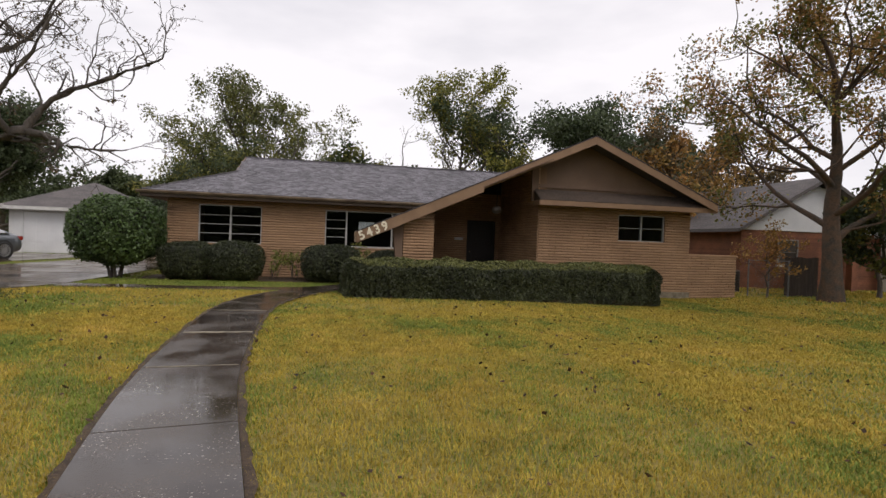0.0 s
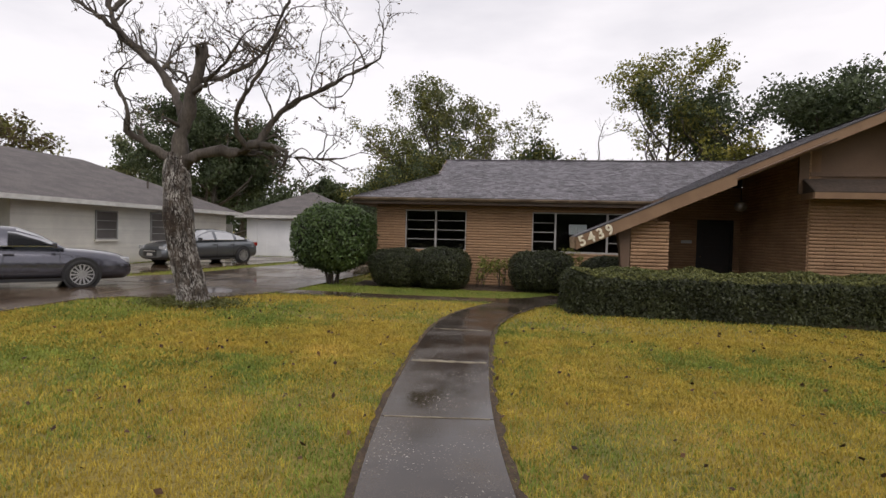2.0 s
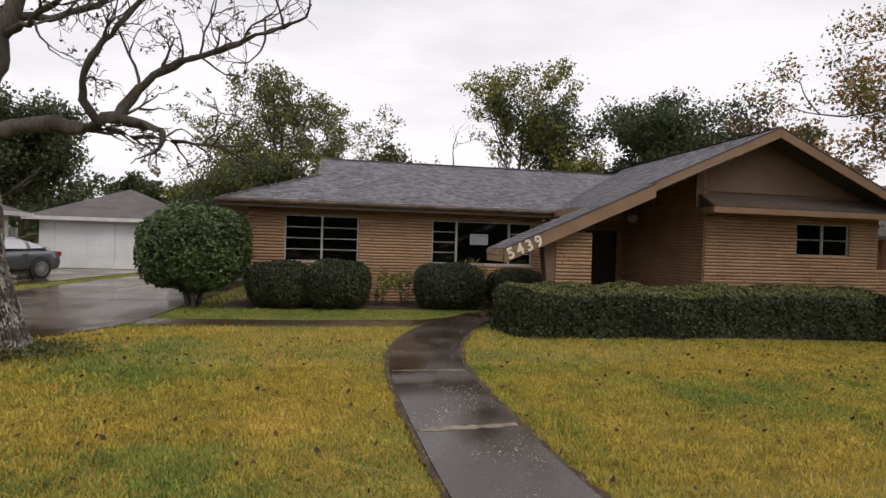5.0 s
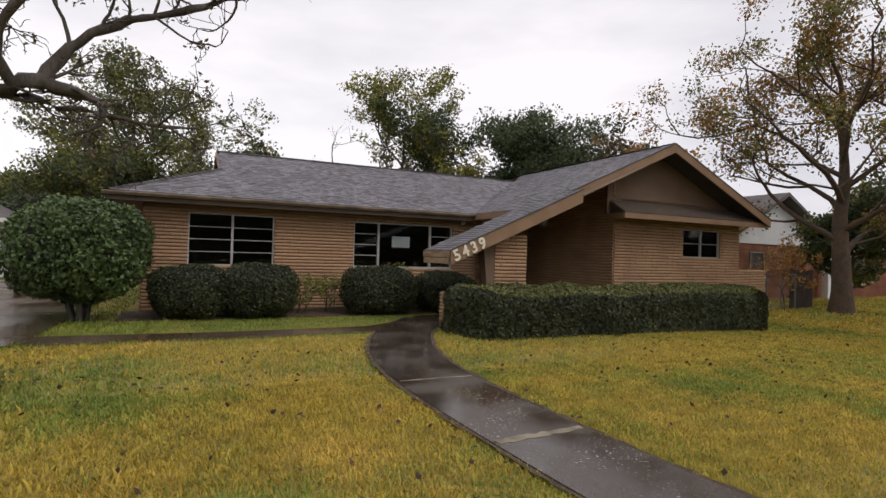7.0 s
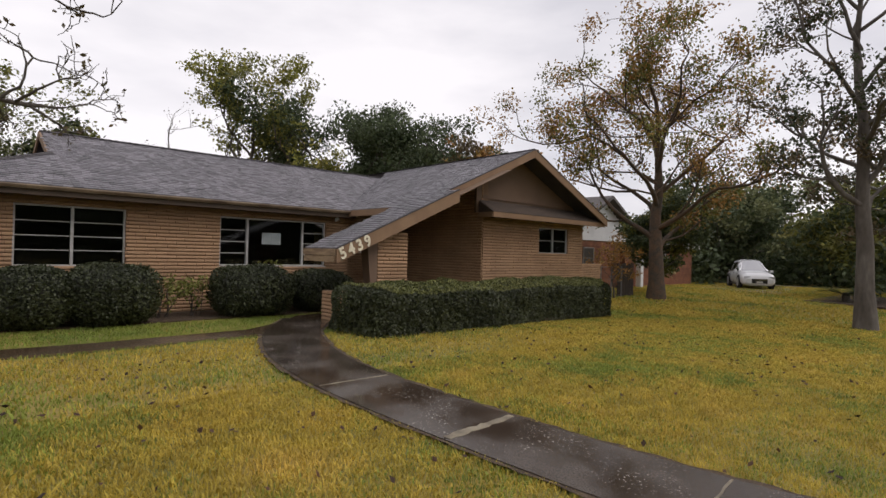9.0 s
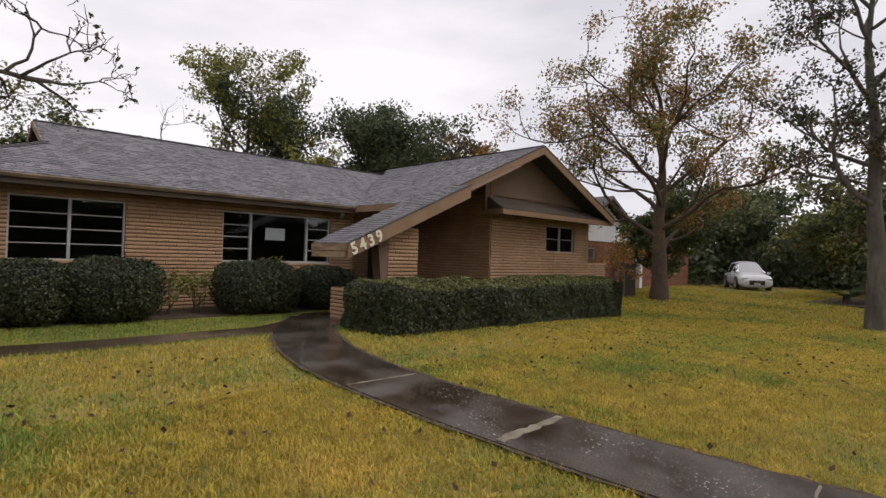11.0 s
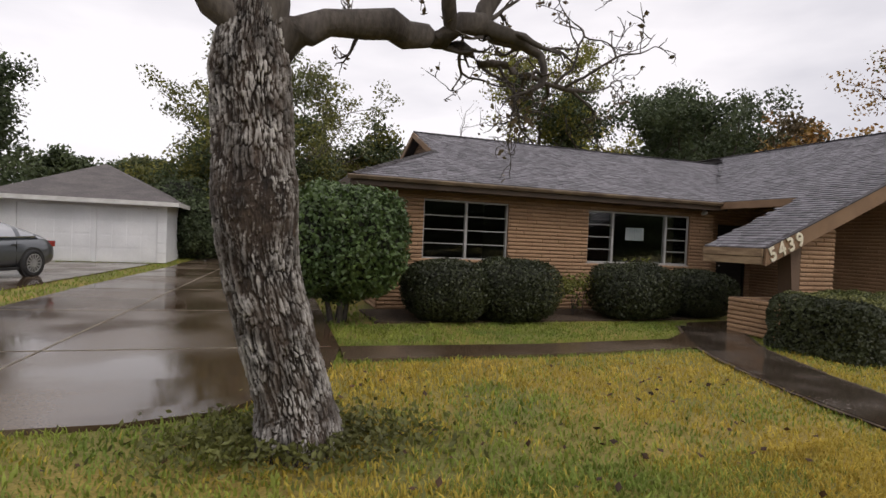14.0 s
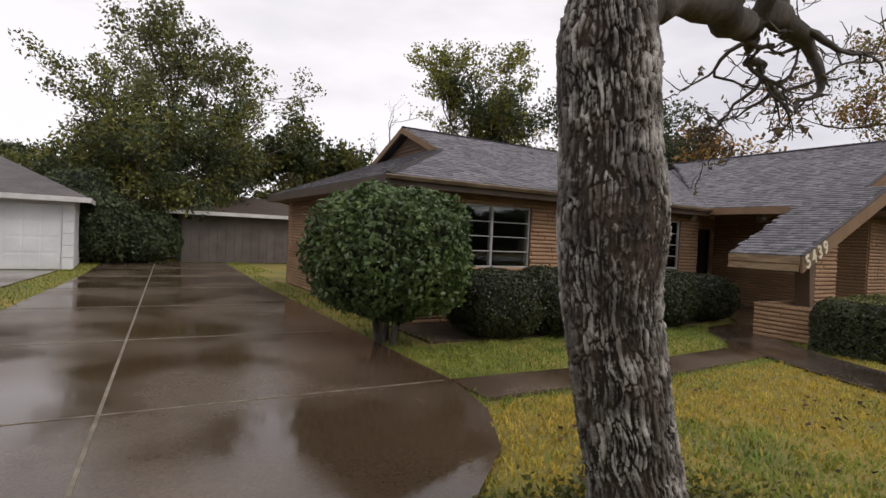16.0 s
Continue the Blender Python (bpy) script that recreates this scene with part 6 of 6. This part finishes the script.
# ---- planting round the place ----
def build_trees():
    tree("autumn_tree", "broad half-bare tree with rust and yellow-green leaves, vine on its trunk", (14.4, 15.9, -0.2), 12.2, 10.2, M_RUST, 101, trunk=0.34, clear=0.26, per=46, puff=0.66, size=0.13, depth=4, limbs=11, bark=M_BARKVINE, second=M_OLIVE, cover=0.88, open_=0.8)
    tree("pine_tree", "tall dark pine with drooping needle clumps", (11.4, 8.7, -0.25), 14.5, 7.4, M_PINE, 102, trunk=0.24, clear=0.28, per=70, puff=0.5, size=0.11, depth=3, limbs=12, second=M_BROWN, flat=0.6)
    tree("yellow_tree", "tall open tree with yellowing leaves behind the house", (6.0, 36.5, 0), 12.9, 9.6, M_YELLOW, 103, trunk=0.28, clear=0.35, per=40, puff=0.6, size=0.19, depth=4, limbs=7, second=M_OLIVE, cover=0.6, rise=0.22, open_=0.55)
    tree("live_oak", "dense rounded dark green oak behind the house", (13.4, 36, 0), 12.4, 15.5, M_OAK, 104, trunk=0.4, clear=0.2, per=230, puff=1.3, size=0.22, depth=3, limbs=12, flat=0.75)
    tree("live_oak", "dense dark green oak beyond the roof", (20.4, 38, 0), 10.2, 11, M_OAK, 105, trunk=0.4, clear=0.2, per=110, puff=1.2, size=0.34, depth=3, limbs=10, second=M_BROWN, flat=0.75)
    tree("pecan_tree", "tall open green tree behind the house", (-8.4, 43, 0), 13.4, 13, M_GREEN, 106, trunk=0.38, clear=0.3, per=44, puff=0.75, size=0.21, depth=4, limbs=9, second=M_OLIVE, cover=0.72)
    tree("low_tree", "low spreading olive-green tree behind the shrubs", (-9.0, 38.6, 0), 7.4, 9.5, M_OLIVE, 107, trunk=0.2, clear=0.1, per=90, puff=0.9, size=0.19, depth=3, limbs=11, second=M_OAK)
    tree("low_tree", "low dense dark tree beside the garage", (-11.2, 43, 0), 8.0, 9.0, M_OAK, 108, trunk=0.2, clear=0.06, per=110, puff=1.0, size=0.2, depth=3, limbs=12, second=M_OLIVE)
    tree("low_tree", "russet small tree over the outbuilding roof", (-5.0, 44, 0), 7.0, 7, M_BROWN, 109, trunk=0.18, clear=0.1, per=45, puff=0.8, size=0.25, depth=3, limbs=10, second=M_OLIVE)
    tree("low_tree", "dark green tree behind the ridge", (-0.5, 46, 0), 9.3, 9, M_OAK, 110, trunk=0.25, clear=0.2, per=66, puff=1.0, size=0.32, depth=3, limbs=10, second=M_OLIVE)
    tree("bare_sapling", "thin pale bare tree behind the ridge", (2.6, 40, 0), 10.2, 4, M_BROWN, 111, trunk=0.12, clear=0.5, per=2, puff=0.4, size=0.14, depth=3, limbs=5, cover=0.3, rise=0.25)
    tree("live_oak", "large dark oak behind the white house", (-24.2, 39, 0), 11.6, 10.2, M_OAK, 112, trunk=0.4, clear=0.1, per=210, puff=1.15, size=0.22, depth=3, limbs=13)
    tree("far_tree", "slim grey-green tree beyond the white roof", (-41, 52, 0), 14.5, 7, M_GREEN, 113, trunk=0.25, clear=0.4, per=39, puff=0.9, size=0.34, depth=3, limbs=8, second=M_OAK, cover=0.8)
    tree("far_tree", "bare-topped tree beyond the white house", (-50, 45, 0), 12.0, 12, M_BROWN, 114, trunk=0.25, clear=0.3, per=21, puff=0.9, size=0.34, depth=4, limbs=8, second=M_OLIVE, cover=0.7)
    tree("far_tree", "distant green tree between house and garage", (-20, 75, 0), 9.5, 9, M_OAK, 115, trunk=0.3, clear=0.4, per=54, puff=1.2, size=0.46, depth=3, limbs=8, second=M_GREEN)
    tree("far_tree", "distant dark tree between house and garage", (-27, 70, 0), 8.5, 9, M_OAK, 116, trunk=0.3, clear=0.3, per=54, puff=1.2, size=0.46, depth=3, limbs=8)
    tree("rust_tree", "rust-leaved tree behind the wing", (16.2, 27.5, -0.2), 8.6, 7.0, M_RUST, 117, trunk=0.2, clear=0.15, per=39, puff=0.8, size=0.23, depth=3, limbs=10, second=M_BROWN)
    tree("rust_tree", "brown-leaved tree behind the brick house", (27.5, 38, -0.2), 11.0, 10.0, M_BROWN, 118, trunk=0.25, clear=0.2, per=39, puff=1.0, size=0.29, depth=3, limbs=10, second=M_RUST)
    tree("small_tree", "low dark green tree in front of the brick porch", (18.3, 17.6, -0.2), 4.8, 4.4, M_OAK, 119, trunk=0.09, clear=0.25, per=69, puff=0.5, size=0.18, depth=3, limbs=9, second=M_OLIVE)
    tree("small_tree", "thin young tree by the wire fence", (12.9, 16.9, -0.2), 2.7, 2.0, M_RUST, 120, trunk=0.035, clear=0.35, per=7, puff=0.25, size=0.10, depth=3, limbs=7)
    tree("far_tree", "grey-green trees beyond the white car", (36, 22, -0.2), 7.5, 11.0, M_GREEN, 121, trunk=0.2, clear=0.1, per=66, puff=1.1, size=0.32, depth=3, limbs=11, second=M_OAK)
    tree("far_tree", "dark olive trees along the far lawn", (26, 9.5, -0.2), 6.2, 8.5, M_OLIVE, 122, trunk=0.16, clear=0.1, per=66, puff=0.9, size=0.25, depth=3, limbs=11, second=M_OAK)
    tree("far_tree", "tall hazy green tree over the far lawn", (45, 24, -0.2), 10.5, 12.0, M_OAK, 123, trunk=0.25, clear=0.1, per=60, puff=1.2, size=0.37, depth=3, limbs=10, second=M_GREEN)
    tree("pine_tree", "tall dark pine beyond the lawn", (17.5, 7.4, -0.2), 12.0, 6.5, M_PINE, 124, trunk=0.2, clear=0.25, per=39, puff=0.6, size=0.17, depth=3, limbs=12, second=M_BROWN, flat=0.6)
    tree("far_tree", "dark oak beyond the garage", (-31, 55, 0), 11.5, 11.0, M_OAK, 125, trunk=0.3, clear=0.1, per=69, puff=1.3, size=0.39, depth=3, limbs=10)
    tree("far_tree", "bare grey tree behind the wing", (29, 47, 0), 12.5, 11.0, M_BROWN, 126, trunk=0.25, clear=0.3, per=12, puff=0.9, size=0.23, depth=4, limbs=9, cover=0.6)
    tree("far_tree", "olive-green trees beyond the far drive", (42, 13, -0.2), 8.0, 11.0, M_OLIVE, 127, trunk=0.2, clear=0.06, per=66, puff=1.1, size=0.34, depth=3, limbs=11, second=M_OAK)
    tree("far_tree", "dark dense trees at the lawn's far edge", (34, 5, -0.2), 8.5, 10.0, M_OAK, 128, trunk=0.2, clear=0.06, per=66, puff=1.1, size=0.32, depth=3, limbs=11, second=M_OLIVE)
    # scrub along the far side of the lawn
    g = np.random.default_rng(23)
    n = 22000
    x, y = g.uniform(30, 52, n), g.uniform(-2, 34, n)
    keep = ~((x < 36) & (y > 12.5) & (y < 20))
    top = np.array([2.6 + 2.2 * noise.noise((a * 0.25, b * 0.25, 3.0)) for a, b in zip(x, y)])
    p = np.stack([x, y, -0.2 + top * g.random(n)], 1)[keep]
    v, f = leaf_cards(g, p, 0.42, 0.7)
    tagged(raw("scrub", v, f, M_OAK), "dense dark scrub beyond the far lawn", "scrub", kind="stuff")
    # distant woods close the horizon
    g = np.random.default_rng(17)
    n = 52000
    a = g.uniform(0, 2 * math.pi, n)
    hgt = np.array([6.5 + 3.0 * noise.noise((math.cos(q) * 9, math.sin(q) * 9, 0.3)) + 1.5 * noise.noise((math.cos(q) * 40, math.sin(q) * 40, 1.7)) for q in a])
    r = g.uniform(95, 112, n)
    p = np.stack([np.cos(a) * r, np.sin(a) * r + 15, hgt * g.random(n) ** 0.8], 1)
    v, f = leaf_cards(g, p, 1.3, 0.8)
    tagged(raw("far_woods", v, f, M_OAK), "distant belt of dark green woods", "woods", kind="stuff")
    # unseen belt across the street, added so the panes reflect something dark
    n = 26000
    x = g.uniform(-70, 70, n)
    hgt = np.array([6.2 + 3.0 * noise.noise((q * 0.09, 2.0, 0.3)) + 1.4 * noise.noise((q * 0.5, 5.0, 1.7)) for q in x])
    p = np.stack([x, g.uniform(-34, -28, n), hgt * g.random(n) ** 0.8], 1)
    v, f = leaf_cards(g, p, 0.8, 0.8)
    tagged(raw("unseen_leaf_belt", v, f, M_OAK), "unseen dark leaf belt across the street, added to darken window reflections", "woods", kind="stuff")
    # cycad by the far lawn and low bed
    cy = thing("sago_palm", "low spiky dark sago palm in a bed", "palm", at=(21.5, 11.0, -0.2))
    store = [[], []]
    g = random.Random(3)
    vv, ff = [], []
    for i in range(34):
        a, el = i * 2.4, g.uniform(0.1, 1.1)
        for k in range(12):
            t = k / 12
            r = 0.15 + 1.15 * t * math.cos(el * (1 - 0.4 * t))
            z = 0.35 + 1.0 * t * math.sin(el) - 0.55 * t * t
            p = Vector((math.cos(a) * r, math.sin(a) * r, max(z, 0.03)))
            s = Vector((-math.sin(a), math.cos(a), 0.15)) * 0.26 * (1 - t * 0.7)
            d = Vector((math.cos(a), math.sin(a), 0)) * 0.10
            for sg in (-1, 1):
                b = len(vv)
                vv += [tuple(p - d * 0.4), tuple(p + d * 0.4), tuple(p + s * sg + d)]
                ff.append((b, b + 1, b + 2))
    raw("frond", vv, ff, M_OAK, cy)
    bm = bmesh.new()
    cyl(bm, 0.16, 0.13, 0.42, Matrix.Translation((0, 0, 0.2)), 12)
    part("trunk", bm, M_FARBARK, cy)


M_BARKVINE = M_IVY


# ---- grass and fallen leaves ----
HOUSE_PLAN = [(-6.8, 17.0), (2, 17.0), (2, 16.2), (4.2, 16.0), (9.4, 15.95), (11.5, 16.5), (11.5, 30), (-6.8, 30)]


def near_walk(x, y):
    d = np.full(len(x), 9.0)
    for q in walk_mid[::3]:
        d = np.minimum(d, np.hypot(x - q[0], y - q[1]))
    return d < WALK_WIDTH / 2 + 0.035


def lawn_patch(name, seed, n, area, blade, width, mats, region=None):
    g = np.random.default_rng(seed)
    x, y = g.uniform(area[0], area[1], n), g.uniform(area[2], area[3], n)
    keep = ~in_poly(x, y, DRIVE) & ~in_poly(x, y, NBR_DRIVE) & ~near_walk(x, y) & ~in_poly(x, y, FRONT_PATH) & ~in_poly(x, y, HOUSE_PLAN)
    keep &= ~((x > -0.75) & (x < 1.1) & (y > 14.6) & (y < 16.0))
    if region is not None:
        keep &= region(x, y)
    x, y = x[keep], y[keep]
    # tufts: pull blades together
    t = np.array([noise.noise((a * 0.55, b * 0.55, seed * 0.01)) + 0.6 * noise.noise((a * 2.3, b * 2.3, 4.0)) for a, b in zip(x, y)])
    t += 0.35 * g.normal(0, 1, len(x))
    t += 1.3 * ((x < 0) & (y > 14.4)) + 0.8 * (x < -12.4) + 1.1 * np.exp(-((x + 8.9) ** 2 + (y - 11.9) ** 2) / 2.4)
    t += 0.7 * np.exp(-((x + 1.9 + 0.75 * (y - 4)) / 0.35) ** 2) * (x < -3) * (y < 9)
    k = len(x)
    ang = g.uniform(0, 2 * math.pi, k)
    ln = blade * g.uniform(0.55, 1.25, k)
    lean = g.uniform(0.25, 1.1, k) * ln
    px, py = np.cos(ang), np.sin(ang)
    z = ground_z(x, y) - 0.03
    w = width * g.uniform(0.6, 1.2, k)
    base = np.stack([x, y, z], 1)
    side = np.stack([-py, px, np.zeros(k)], 1) * w[:, None]
    tip = base + np.stack([px * lean, py * lean, ln], 1)
    mid = base + np.stack([px * lean * 0.35, py * lean * 0.35, ln * 0.65], 1)
    V = np.stack([base - side, base + side, mid + side * 0.8, tip, mid - side * 0.8], 1)
    for i, (lo, hi, mat, lab) in enumerate(mats):
        sel = (t >= lo) & (t < hi)
        m = int(sel.sum())
        if m:
            q = V[sel].reshape(-1, 3)
            b = np.arange(m)[:, None] * 5
            f3 = np.concatenate([b + [0, 1, 2], b + [0, 2, 4], b + [4, 2, 3]], 0)
            tagged(raw(name, q, f3, mat), lab, "grass", kind="stuff")


M_GRASS_Y = leaf_material("straw_grass", (0.50, 0.355, 0.06), (0.58, 0.41, 0.085), (0.45, 0.345, 0.055), 0.3, 0.7, 0.2)
M_GRASS_G = leaf_material("green_grass", (0.15, 0.22, 0.04), (0.28, 0.315, 0.055), None, 0.3, 0.7, 0.2)
M_GRASS_M = leaf_material("olive_grass", (0.40, 0.325, 0.055), (0.47, 0.365, 0.06), None, 0.3, 0.7, 0.2)


def build_lawn():
    bands = [(-9, -0.12, M_GRASS_Y, "straw-yellow lawn grass blades"), (-0.12, 0.32, M_GRASS_M, "olive lawn grass blades"), (0.32, 9, M_GRASS_G, "green lawn grass blades")]
    lawn_patch("grass_near", 1, 470000, (-11, 3.5, 1.5, 11.5), 0.040, 0.0042, bands)
    lawn_patch("grass_mid", 2, 190000, (-11, 10, 8, 17), 0.045, 0.007, bands)
    lawn_patch("grass_right", 3, 190000, (2, 12, 0.5, 17), 0.045, 0.008, bands)
    lawn_patch("grass_far", 4, 110000, (9, 34, 2, 22), 0.07, 0.014, bands)
    lawn_patch("grass_left", 5, 60000, (-22, -6, 4, 36), 0.07, 0.012, bands)
    lawn_patch("grass_street", 6, 60000, (-12, 24, -5, 2), 0.07, 0.014, bands)
    g = np.random.default_rng(8)
    n = 1700
    x = np.concatenate([g.uniform(-10, 4, n // 2), g.uniform(2, 20, n // 2)])
    y = np.concatenate([g.uniform(3, 14, n // 2), g.uniform(4, 16, n // 2)])
    keep = ~in_poly(x, y, DRIVE) & ~near_walk(x, y) & ~in_poly(x, y, FRONT_PATH) & ~in_poly(x, y, HOUSE_PLAN) & (g.random(n) < np.clip(0.25 + y / 14, 0, 1))
    p = np.stack([x, y, ground_z(x, y) + 0.02], 1)[keep]
    v, f = leaf_cards(g, p, 0.058, 0.7, np.tile([0, 0, 1.0], (len(p), 1)), 0.5)
    tagged(raw("fallen_leaves", v, f, M_FALLEN), "scattered dead brown leaves on the lawn", "leaves", kind="stuff")
    slab("ground_bed", [(-6.9, 17.2), (-3, 17.15), (-0.3, 17.25), (1.5, 17.9), (1.5, 18.7), (-6.9, 18.7)], M_MULCH, 0.0, "dark mulch bed under the clipped shrubs", "bed", 0.1)
    bed = slab("ground_bed_hedge", [(-1.2, 13.4), (6.7, 13.6), (6.7, 14.9), (-0.75, 14.62), (-1.2, 14.6)], M_MULCH, -0.02, "dark bare soil under the hedge", "bed", 0.3)
    slab("ground_bed_far", [(19.6, 9.4), (27, 9.4), (28, 12.3), (20.4, 12.3)], M_MULCH, -0.17, "dark planting bed beyond the lawn", "bed", 0.1)


build_ground()
build_walk()
build_drive()
build_house()
build_shrubs()
build_bare_tree()
make_car("grey_sedan", "dark grey four-door sedan parked on the wet driveway", (-13.95, 13.45, -0.03), 48, M_CARGREY)
make_car("slate_sedan", "slate grey compact sedan parked beside the white house", (-15.5, 23.6, 0.01), 250, M_CARGREY2, length=4.6)
make_car("white_suv", "white compact sport utility car parked on the far drive", (29.6, 17.3, -0.16), 210, M_CARWHITE, suv=True, length=4.6)
build_neighbours()
build_trees()
build_lawn()
